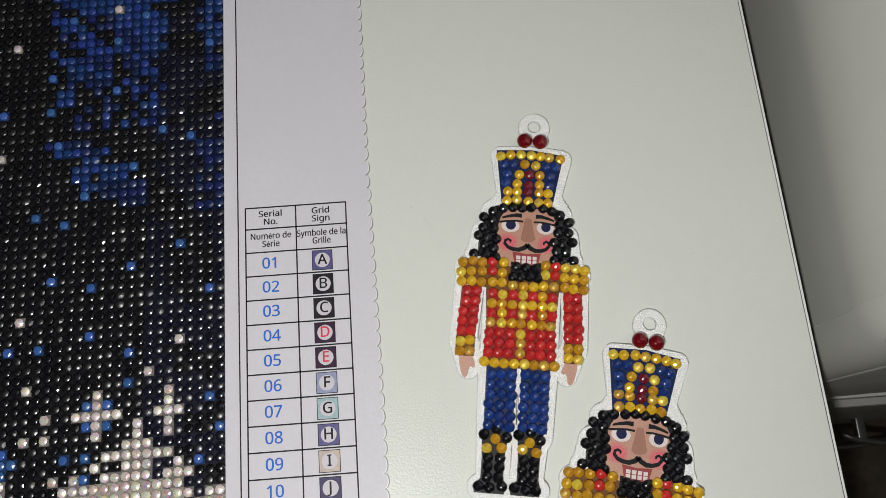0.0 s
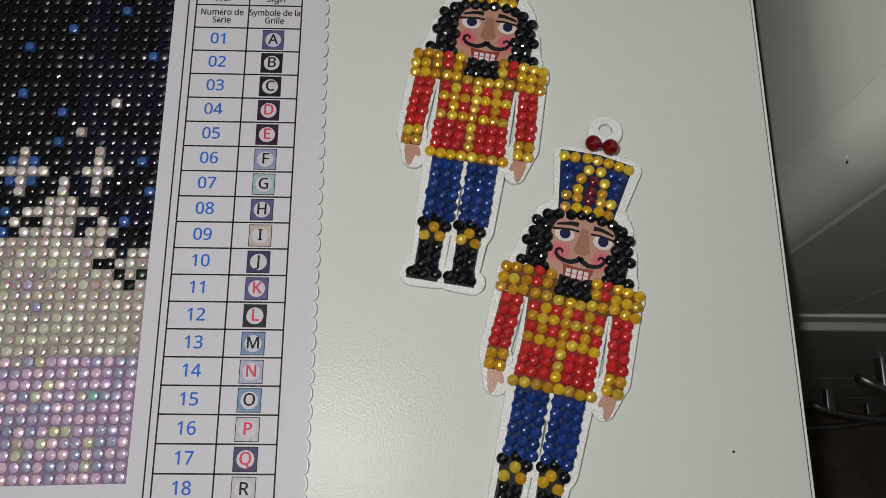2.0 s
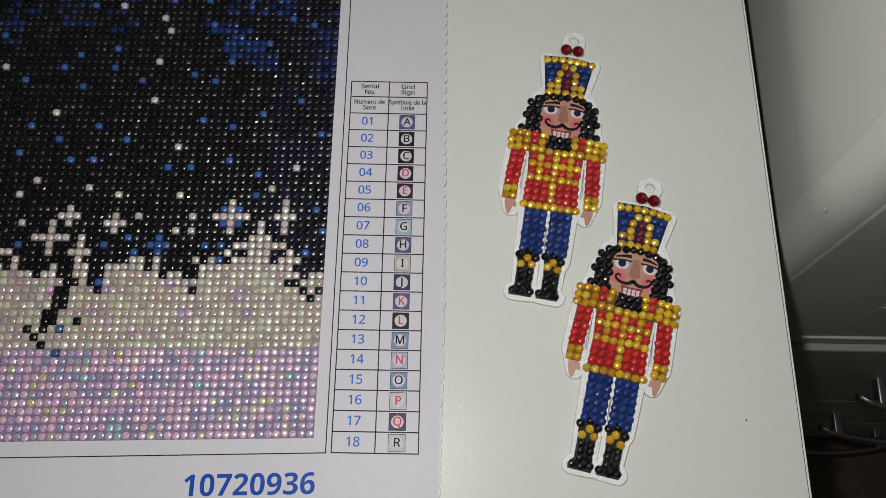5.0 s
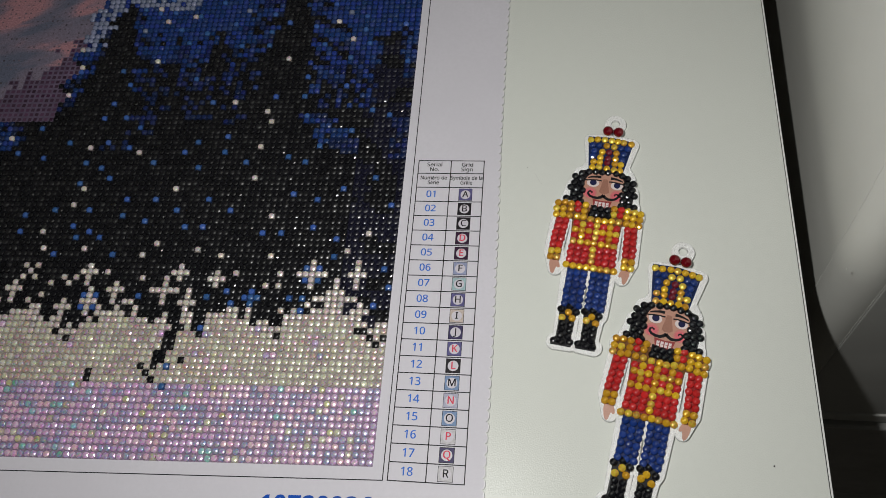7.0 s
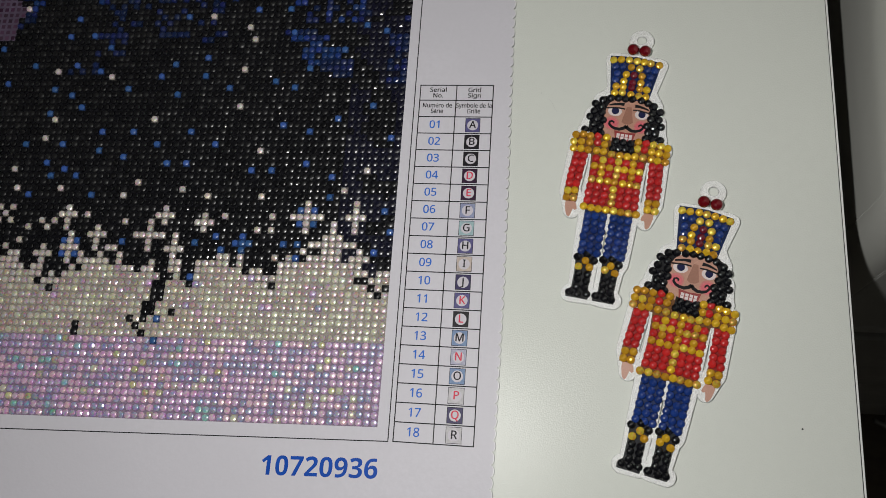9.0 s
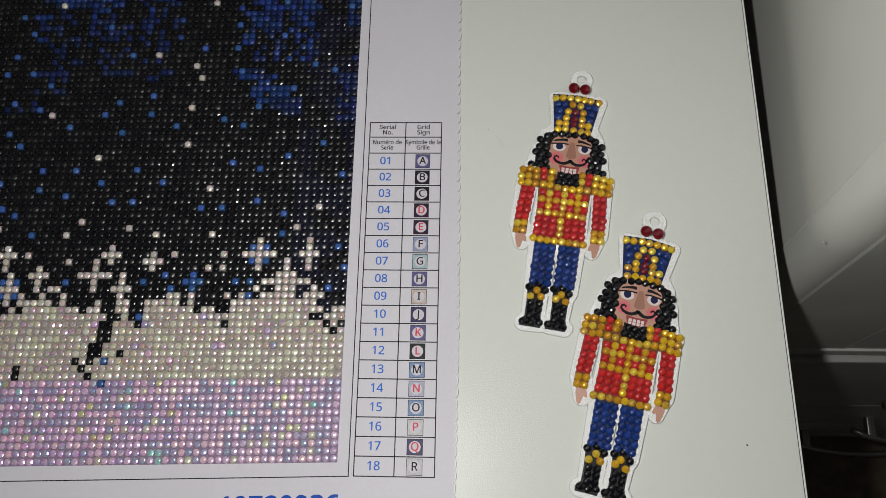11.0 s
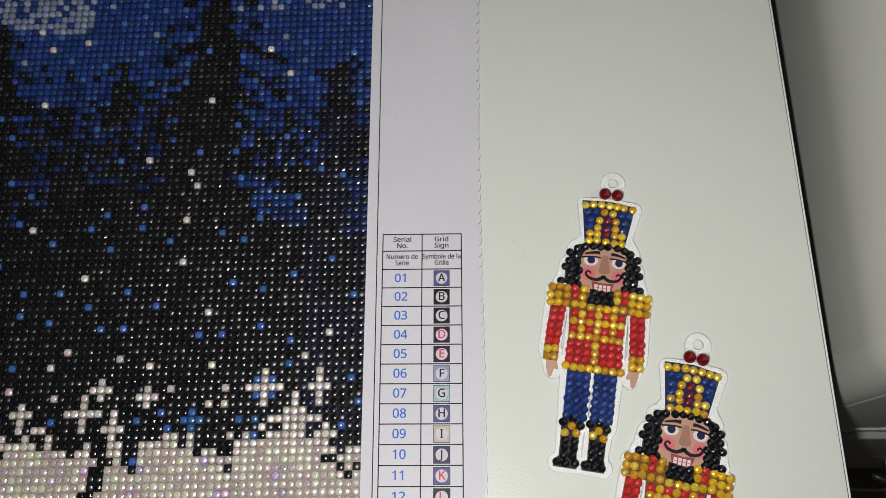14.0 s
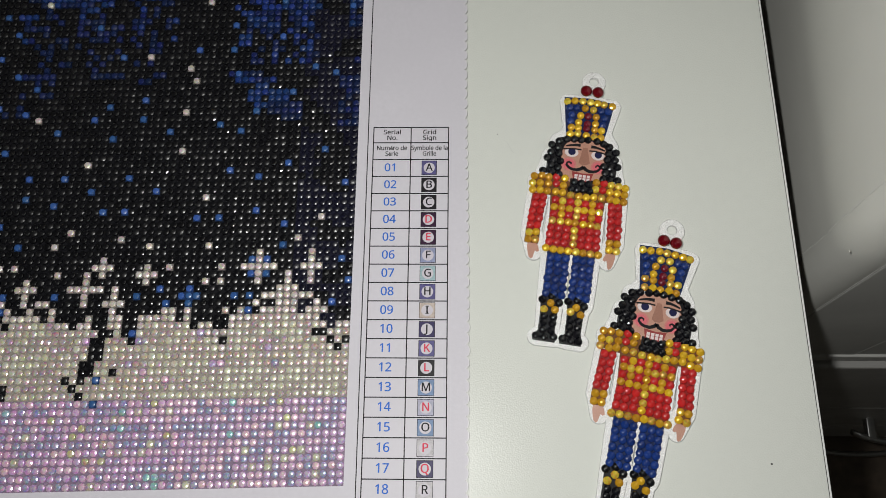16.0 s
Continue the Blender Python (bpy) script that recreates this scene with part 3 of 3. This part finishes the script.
def printed_ground():
    """The printed design under the beads, one square a bead."""
    verts, faces, slots = [], [], []
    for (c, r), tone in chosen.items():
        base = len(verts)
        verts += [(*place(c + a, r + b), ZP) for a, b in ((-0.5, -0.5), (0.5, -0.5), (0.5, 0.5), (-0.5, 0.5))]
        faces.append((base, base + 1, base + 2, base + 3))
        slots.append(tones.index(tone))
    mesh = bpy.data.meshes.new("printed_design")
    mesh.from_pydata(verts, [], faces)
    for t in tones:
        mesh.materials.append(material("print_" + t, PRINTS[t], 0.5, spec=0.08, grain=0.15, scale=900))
    mesh.polygons.foreach_set("material_index", slots)
    mesh.update()
    ob = new("printed_design", mesh)
    ob.parent = painting
    tagged(ob, label="printed design under the beads")


printed_ground()
bead_field("bead_field", [(k, v) for k, v in chosen.items() if k not in near], "rows of small round faceted beads")


def print_material():
    """Printed dusk clouds with a fine grid of chart marks."""
    mat = bpy.data.materials.new("printed_clouds")
    mat.use_nodes = True
    nodes, links = mat.node_tree.nodes, mat.node_tree.links
    p = nodes["Principled BSDF"]
    p.inputs["Roughness"].default_value = 0.4
    coord, mapping = nodes.new("ShaderNodeTexCoord"), nodes.new("ShaderNodeMapping")
    mapping.inputs["Scale"].default_value = (16, 58, 1)
    slant = nodes.new("ShaderNodeMapping")
    slant.inputs["Rotation"].default_value = (0, 0, -0.36)
    links.new(coord.outputs["Object"], slant.inputs["Vector"])
    links.new(slant.outputs[0], mapping.inputs["Vector"])
    cloud = nodes.new("ShaderNodeTexNoise")
    cloud.inputs["Scale"].default_value, cloud.inputs["Detail"].default_value, cloud.inputs["Distortion"].default_value = 1.0, 4.0, 0.8
    links.new(mapping.outputs[0], cloud.inputs["Vector"])
    ramp = nodes.new("ShaderNodeValToRGB")
    ramp.color_ramp.elements[0].position, ramp.color_ramp.elements[0].color = 0.40, (0.105, 0.115, 0.165, 1)
    ramp.color_ramp.elements[1].position, ramp.color_ramp.elements[1].color = 0.60, (0.37, 0.19, 0.215, 1)
    mid = ramp.color_ramp.elements.new(0.52)
    mid.color = (0.18, 0.15, 0.20, 1)
    links.new(cloud.outputs["Fac"], ramp.inputs["Fac"])
    fine = nodes.new("ShaderNodeTexNoise")
    fine.inputs["Scale"].default_value = 1400
    links.new(coord.outputs["Object"], fine.inputs["Vector"])
    mix = nodes.new("ShaderNodeMix")
    mix.data_type, mix.blend_type = "RGBA", "OVERLAY"
    mix.inputs["Factor"].default_value = 0.7
    links.new(ramp.outputs[0], mix.inputs[6])
    links.new(fine.outputs["Fac"], mix.inputs[7])
    links.new(mix.outputs[2], p.inputs["Base Color"])
    return mat


PRINTED = {"printed_sky": (bmesh.new(), print_material(), "bare printed dusk clouds not yet beaded"),
           "printed_dusk": (bmesh.new(), material("printed_plum", (0.125, 0.095, 0.15), 0.4, grain=0.25, scale=500, stain=0.4, stain_scale=40), "printed plum band at the foot of the clouds"),
           "printed_pine": (bmesh.new(), material("printed_pine", (0.045, 0.045, 0.05), 0.4, grain=0.3, scale=700), "printed dark pine top at the picture's side")}
faint, mark = bmesh.new(), bmesh.new()
for r in range(59, R1):
    for c in range(C0, -58):
        if (c, r) not in chosen:
            wob = noise.noise((c * 0.3, r * 0.4, 2.2))
            pine = abs(c + 91) < 0.42 * (74.5 - r) * (0.85 + 0.15 * math.sin(r * 2.1)) + 1.2 * wob + rng.gauss(0, 0.4)
            plum = r < 65.5 + max(0, (c + 76) * 0.85) + 2.5 * wob + rng.gauss(0, 1.6)
            name = "printed_pine" if pine else "printed_dusk" if plum else "printed_sky"
            bm = PRINTED[name][0]
            bm.faces.new([bm.verts.new((*place(c + a, r + b), ZP)) for a, b in ((-0.5, -0.5), (0.5, -0.5), (0.5, 0.5), (-0.5, 0.5))])
            if plum or rng.random() < 0.55:
                x, y = place(c, r)
                q, flat_on = (0.62, mark) if plum else (rng.uniform(0.2, 0.38), faint)
                hx, hy = PX * MM / 2 * q, PY * MM / 2 * q
                flat_on.faces.new([flat_on.verts.new((x + hx * a, y + hy * b, ZP + 4e-5)) for a, b in ((-1, -1), (1, -1), (1, 1), (-1, 1))])
for name, (bm, mat, label) in PRINTED.items():
    bmesh.ops.remove_doubles(bm, verts=bm.verts, dist=1e-5)
    part(name, bm, mat, painting, label)
tagged(part("printed_symbol_field", faint, material("chart_symbols", (0.10, 0.08, 0.10), 0.45, vary=0.5), painting, "faint small printed chart symbols"), kind="stuff")
tagged(part("printed_mark_field", mark, material("chart_marks", (0.055, 0.024, 0.05), 0.45, vary=0.5), painting, "small dark printed chart marks"), kind="stuff")


# ---- the two beaded ornaments ----
def capsule(p, ax, ay, bx, by, ra, rb):
    dx, dy = bx - ax, by - ay
    h = np.clip(((p[0] - ax) * dx + (p[1] - ay) * dy) / (dx * dx + dy * dy + 1e-9), 0, 1)
    return np.hypot(p[0] - ax - h * dx, p[1] - ay - h * dy) - (ra + (rb - ra) * h)


def silhouette(p):
    """Signed distance, in mm, to the figure's outline; u to its side, v up."""
    u, v = np.where(p[0] > 0, p[0] / np.where(p[1] > 74, 1.02, 0.935), -p[0]), p[1]
    d = np.maximum(np.maximum(v - 87.5, 74 - v), u - (5.9 + (v - 74) * 0.17))
    q = (u, v)
    d = np.minimum(d, np.minimum(capsule(q, 8.0, 86.8, 0, 87.2, 1.5, 1.7), capsule(q, 8.0, 86.8, 5.4, 75, 1.5, 1.6)))
    for args in ((0, 70, 0, 62, 9.5, 9.5), (9.0, 71, 9, 71, 2.2, 2.2), (11, 65, 11.9, 60.5, 2.3, 2.1), (13.2, 59, 11, 59, 1.5, 2.0), (6, 73, 0, 74, 2, 2),
                 (11, 55.5, 15, 55.2, 3.3, 2.0), (14, 52, 14.6, 36, 2.6, 2.3), (13.9, 35, 12.8, 29.5, 2.5, 1.6),
                 (0, 51, 0, 34, 9, 9), (5.5, 33, 4.9, 14, 3.8, 3.6), (7.6, 31.2, 0, 31.2, 1.6, 1.6)):
        d = np.minimum(d, capsule(q, *args))
    for args in ((-5.3, 14, -5.1, 4, 3.2, 2.9), (-8.2, 1.1, -2.6, 1.1, 1.8, 1.6), (3.8, 14, 3.2, 4, 3.2, 2.9), (0.5, 1.1, 5.9, 1.1, 1.6, 1.8)):
        d = np.minimum(d, capsule(p, *args))
    return d


def contour(field, us, vs):
    """Closed outlines of field = 0 by marching squares."""
    nxt = {}
    nu, nv = len(us), len(vs)

    def cross(i, j, k, l):
        a, b = field[i, j], field[k, l]
        t = a / (a - b)
        return (us[i] + t * (us[k] - us[i]), vs[j] + t * (vs[l] - vs[j]))

    for i in range(nu - 1):
        for j in range(nv - 1):
            ring = [(i, j), (i + 1, j), (i + 1, j + 1), (i, j + 1)]
            inside = [field[q] < 0 for q in ring]
            if all(inside) or not any(inside):
                continue
            starts, ends = [], []
            for k in range(4):
                a, b = ring[k], ring[(k + 1) % 4]
                if inside[k] and not inside[(k + 1) % 4]:
                    starts.append((a, b))
                elif not inside[k] and inside[(k + 1) % 4]:
                    ends.append((b, a))
            for s, e in zip(starts, ends):
                nxt[s] = e
    loops = []
    while nxt:
        first = next(iter(nxt))
        loop, key = [], first
        while key in nxt:
            follow = nxt.pop(key)
            loop.append(cross(*key[0], *key[1]))
            key = follow
        if len(loop) > 8:
            loops.append(loop)
    return loops


U, V = np.meshgrid(np.arange(-22, 22.01, 0.4), np.arange(-6, 104, 0.4), indexing="ij")
plate = silhouette((U, V)) - 1.0
loop_ring = np.hypot(U - 0.4, V - 95.4) - 4.0
plate = np.minimum(plate, loop_ring)
plate = np.maximum(plate, -(np.hypot(U - 0.4, V - 95.8) - 1.9))
plate += 0.0001
OUTLINE = [[((u + 0.1) * MM, v * MM) for u, v in loop] for loop in contour(plate, U[:, 0], V[0])]


def gem_mesh(name, radius, mat, cut, sides=10):
    """A round resin gem: smooth shoulder, then a crown of flat facets or a soft dome."""
    bm = bmesh.new()
    rows = []
    for rad, h, twist in ((0.95, 0.0, 0), (1.0, 0.30, 0), (0.86, 0.60, 0), (0.62, 0.74, 0), (0.26, 0.88, 0.5)):
        step = 2 * math.pi / sides
        rows.append([bm.verts.new((rad * radius * math.cos(step * (k + twist)), rad * radius * math.sin(step * (k + twist)), h * radius)) for k in range(sides)])
    for n, (low, high) in enumerate(zip(rows, rows[1:])):
        for k in range(sides):
            q = (k + 1) % sides
            if n < 3:
                bm.faces.new((low[k], low[q], high[q], high[k])).smooth = n < 2 or not cut
            else:
                bm.faces.new((low[k], low[q], high[k])).smooth = not cut
                bm.faces.new((low[q], high[q], high[k])).smooth = not cut
    bm.faces.new(rows[-1]).smooth = not cut
    mesh = bpy.data.meshes.new(name)
    bm.to_mesh(mesh)
    bm.free()
    mesh.materials.append(mat)
    return mesh


GEMS = {k: [gem_mesh("gem", 1.38 * MM, m, q) for q in (False, False, True)] for k, m in (("R", RED), ("B", BLUE), ("K", BLACK), ("W", WINE))}
GEMS["G"] = [gem_mesh("gem", 1.38 * MM, m, True) for m in (GOLD, GOLD_PLAY, GOLD)]


def gem_rows():
    """Colour, u and v of each gem."""
    rows = []
    rows += [("G", u, 87.2 - 0.022 * abs(u) ** 1.6) for u in (-8.1, -5.4, -2.7, 0, 2.7, 5.4, 8.1)]
    rows += [(k, u, 84.3) for k, u in zip("BBGGBB", (-6.9, -4.3, -1.5, 1.4, 4.3, 6.8))]
    rows += [(k, u, 81.6) for k, u in zip("BGWGB", (-6.1, -3.0, -0.1, 2.8, 5.7))]
    rows += [(k, u, 79.0) for k, u in zip("BGWGB", (-5.8, -3.1, -0.1, 2.8, 5.5))]
    rows += [(k, u, 76.8) for k, u in zip("GGWGG", (-5.8, -3.0, -0.1, 2.8, 5.4))]
    rows += [("G", u, 74.3 - 0.05 * abs(u)) for u in (-5.6, -2.8, 0, 2.7, 5.2)]
    for s in (-1, 1):
        for u, v in ((1.3, 72.6), (3.9, 72.4), (6.6, 71.9), (9.1, 71.0), (11.4, 69.2), (9.0, 68.4), (11.5, 66.3), (8.5, 65.9), (12.6, 63.9), (10.0, 63.6), (7.8, 63.4), (10.8, 61.3), (8.3, 60.9), (13.2, 58.9), (10.4, 58.7), (7.7, 58.5)):
            rows.append(("K", s * u, v))
    rows += [("K", u, 56.2) for u in (-2.1, 0.4, 3.0)] + [("K", u, 53.9 - 0.1 * abs(u - 0.4)) for u in (-2.9, -0.8, 1.5, 3.6)]
    for s in (-1, 1):
        for k in range(3):
            rows += [("G", s * (10.9 + 2.6 * q), 57.0 - 2.6 * k - 0.25 * q) for q in range(3)]
        rows += [("R", s * 8.2, 57.3), ("R", s * 8.2, 54.7), ("G", s * 5.6, 57.1), ("G", s * 5.8, 54.5)]
        for k in range(5):
            rows += [("R", s * (11.9 + 0.18 * k), 49.2 - 2.6 * k), ("R", s * (14.5 + 0.18 * k), 49.1 - 2.6 * k)]
        for k in range(2):
            rows += [("G", s * (12.6 + 0.05 * k), 36.2 - 2.5 * k), ("G", s * 15.2, 36.0 - 2.5 * k)]
    rows += [("G", -8.1 + 2.7 * k, 51.8 - 0.55 * (2 <= k <= 4)) for k in range(7)]
    for n, text in enumerate(("RGRGRGR", "GGGGGGG", "RGRGRGR", "GGGGGGG", "RRRGRRR", "RRRGRRR", "RRRGRRR")):
        spread = 2.62 + 0.03 * max(0, n - 3)
        rows += [(k, (q - 3) * spread, 48.9 - 2.5 * n) for q, k in enumerate(text)]
    rows += [("G", -9.1 + 2.6 * k, 31.3 - 0.05 * abs(k - 3.5)) for k in range(8)]
    for s in (-1, 1):
        for k in range(6):
            rows += [("B", s * (1.75 + 2.62 * q - 0.02 * k), 28.5 - 2.55 * k) for q in range(3)]
    for mid, knee in ((-4.95, -0.1), (3.7, 0.2)):
        rows += [("K", mid - 2.9, 13.6 + knee), ("K", mid, 15.0), ("K", mid + 2.8, 13.1 - knee), ("G", mid, 12.5), ("G", mid - 1.8, 10.4 + knee), ("G", mid + 1.85, 10.3 - knee)]
        rows += [("K", mid + u, v) for v in (7.9, 5.7, 3.4) for u in (-1.75 + 0.04 * v, 1.2 + 0.02 * v)]
        rows += [("K", mid + u - 0.6, 1.0 + 0.1 * abs(u)) for u in (-2.8, 0.0, 2.7)]
    return rows


GEM_ROWS = gem_rows()


def lean(u):
    """The figure is a little narrower on one side."""
    return u * 0.955 if u > 0 else u


def mm(points):
    return [(lean(x) * MM, y * MM) for x, y in points]


def ornament(at, turn, seed, label):
    own = random.Random(seed)
    thing = tagged(new("ornament"), label, "ornament", group="ornaments on the board")
    sheet("backing", OUTLINE, 0.0016, 0.0, GLITTER, thing, "white glittery acrylic backing with a hanging loop", bevel=0.00025)
    z = 0.00162
    flat = 0.00004

    def ink(name, loops, mat, level=0, label=""):
        return sheet(name, [mm(l) for l in loops], flat, z + level * 0.00006, mat, thing, label)

    # printed ground under the gems
    ink("hat_print", [[(-9.2, 88.2), (0, 88.9), (9.2, 87.9), (6.6, 72.6), (0, 72.2), (-6.9, 72.8)]], TROUSER_PRINT)
    ink("coat_print", [[(-15.8, 57.6), (-4, 58.2), (4, 58.2), (15.8, 57.4), (16.0, 51.0), (9.6, 50.4), (8.9, 40), (9.4, 30.2), (-9.4, 30.2), (-8.9, 40), (-9.6, 50.4), (-16.0, 51.0)]], GOLD_PRINT, 0)
    ink("coat_front_print", [[(-8.8, 50), (8.8, 50), (9.2, 32.4), (-9.2, 32.4)]], COAT_PRINT, 1)
    for s in (-1, 1):
        ink("sleeve_print", [[(s * 10.7, 50.7), (s * 15.8, 50.7), (s * 16.3, 37.4), (s * 11.6, 37.4)]], COAT_PRINT, 1)
        ink("cuff_print", [[(s * 11.4, 37.4), (s * 16.4, 37.4), (s * 16.3, 32.4), (s * 11.6, 32.4)]], GOLD_PRINT, 1)
        ink("hand_print", [[(s * 12.0, 32.5), (s * 15.2, 32.5), (s * 15.1, 30.6), (s * 14.6, 28.6), (s * 14.1, 27.4), (s * 13.4, 26.9), (s * 12.8, 27.5), (s * 12.6, 28.8), (s * 12.3, 29.9), (s * 11.6, 29.5), (s * 11.0, 30.0), (s * 11.3, 31.2)]], SKIN, 1, "printed tan hand")
        ink("trouser_print", [[(s * 0.5, 30.3), (s * 8.2, 30.3), (s * 8.0, 14.6), (s * 0.9, 14.6)]], TROUSER_PRINT, 1)
        mid = -4.95 if s < 0 else 3.9
        ink("boot_print", [[(mid - 3.4, 14.6), (mid + 3.3, 14.6), (mid + 2.7, 9.4), (mid + 2.5, 3.6), (mid + 3.2, 1.4), (mid + 2.9, -0.3), (mid - 4.4, -0.3), (mid - 4.6, 1.3), (mid - 3.0, 3.2), (mid - 3.0, 8)]], BLACK_PRINT, 1)
        ink("hair_print", [[(s * 5, 73.4), (s * 9, 72.4), (s * 11.4, 68), (s * 12.4, 62), (s * 12.2, 58.4), (s * 7.0, 58.4), (s * 7.6, 66)]], BLACK_PRINT, 1)
    ink("beard_print", [[(-3.6, 57.6), (4.4, 57.8), (4.4, 53.6), (2.4, 52.9), (-1.8, 52.9), (-3.6, 53.6)]], BLACK_PRINT, 3)
    # printed face, a little off the middle
    m = 0.4
    cheeks = [(m + 8.0 * abs(math.cos(a)) ** 0.62 * (1 if math.cos(a) > 0 else -1), 64.2 + 8.2 * abs(math.sin(a)) ** 0.62 * (1 if math.sin(a) > 0 else -1)) for a in (2 * math.pi * (k + 0.5) / 40 for k in range(40))]
    ink("face_print", [cheeks], SKIN, 2, "printed tan face")
    ink("nose_print", [[(m - 0.9, 69.6), (m + 0.7, 69.6), (m + 2.1, 64.0), (m + 1.0, 63.2), (m - 0.8, 63.1), (m - 1.9, 63.8)]], SKIN_DARK, 3)
    for s in (-1, 1):
        ink("cheek_edge_print", [disc(m + s * 5.2, 62.8, 2.6, 2.5)], CHEEK_EDGE, 3)
        ink("cheek_print", [disc(m + s * 5.2, 62.7, 2.0, 1.9)], CHEEK, 4)
        ink("eye_print", [disc(m + s * 4.7, 67.3, 2.4, 1.75)], TOOTH, 3)
        ink("iris_print", [disc(m + s * 4.7 + 0.1, 67.5, 1.3, 1.3)], IRIS, 4)
        ink("lid_print", [[(m + s * 2.0, 68.4), (m + s * 4.7, 68.5), (m + s * 7.2, 68.2), (m + s * 6.4, 70.0), (m + s * 2.4, 70.2)]], SKIN, 5)
        ink("eyelid_print", [stroke([(m + s * 1.4, 68.6), (m + s * 3.2, 68.7), (m + s * 5.2, 68.5), (m + s * 7.7, 68.1)], 0.5, 0.55)], INK, 6)
        ink("eyebrow_print", [stroke([(m + s * 1.9, 70.2), (m + s * 3.6, 70.2), (m + s * 5.4, 69.8), (m + s * 7.0, 69.3)], 1.15, 0.5)], INK, 7)
        curl = [(m + s * -0.1, 62.4), (m + s * 0.8, 61.5), (m + s * 2.2, 60.9), (m + s * 3.8, 61.0), (m + s * 5.1, 61.5), (m + s * 5.9, 62.4), (m + s * 5.8, 63.2), (m + s * 5.1, 63.6), (m + s * 4.4, 63.2), (m + s * 4.5, 62.7)]
        ink("moustache_print", [stroke(curl, 1.3, 0.5)], INK, 5)
    ink("mouth_print", [[(m - 3.8, 60.3), (m, 59.9), (m + 3.8, 60.3), (m + 3.0, 56.9), (m - 3.0, 56.9)]], LIP, 4)
    for q in range(4):
        for k in range(2):
            x = m - 2.2 + 1.45 * q
            ink("tooth_print", [[(x - 0.55, 59.3 - 1.1 * k), (x + 0.55, 59.3 - 1.1 * k), (x + 0.51, 58.35 - 1.1 * k), (x - 0.51, 58.35 - 1.1 * k)]], TOOTH, 6)
    for k, u, v in GEM_ROWS:
        g = new("gem", own.choice(GEMS[k]))
        g.parent = thing
        g.matrix_basis = pose((lean(u) + own.gauss(0, 0.12)) * MM, (v + own.gauss(0, 0.12)) * MM, z + 0.00012, own.gauss(0, 3.5), own.gauss(0, 3.5), own.uniform(0, 360))
    for u in (-2.0, 2.2):
        bm = bmesh.new()
        bmesh.ops.create_uvsphere(bm, u_segments=20, v_segments=12, radius=2.05 * MM)
        bmesh.ops.scale(bm, vec=(1, 1, 0.8), verts=bm.verts)
        bmesh.ops.translate(bm, vec=(u * MM, 90.9 * MM, z + 1.5 * MM), verts=bm.verts)
        part("red_bead", bm, BALL, thing, "round dark red glass bead", smooth=True)
    thing.matrix_basis = pose(at[0], at[1], 0.0, 0, 0, turn)
    return thing


ornament((0.0637, 0.0496), -8.7, 11, "flat soldier ornament set with gold, red and blue gems")
ornament((0.0810, -0.0050), -12.7, 23, "flat soldier ornament set with coloured gems, near the board corner")

# ---- the nearest beads, one by one ----
BEAD_MESHES = {}
for tone in tones:
    BEAD_MESHES[tone] = []
    for k in range(3):
        mesh = bpy.data.meshes.new("bead")
        mesh.from_pydata(bead_points(), [], bead_faces(0))
        mesh.materials.append(BEAD[tone])
        mesh.polygons.foreach_set("use_smooth", [k < 2 and q >= SIDES for q in range(len(mesh.polygons))])
        BEAD_MESHES[tone].append(mesh)
for (c, r) in sorted(near):
    b = new("bead", rng.choice(BEAD_MESHES[chosen[c, r]]))
    b.parent = painting
    x, y = place(c, r)
    b.matrix_basis = pose(x + rng.gauss(0, 0.05) * MM, y + rng.gauss(0, 0.05) * MM, 0.00055, 0, 0, rng.uniform(0, 360))
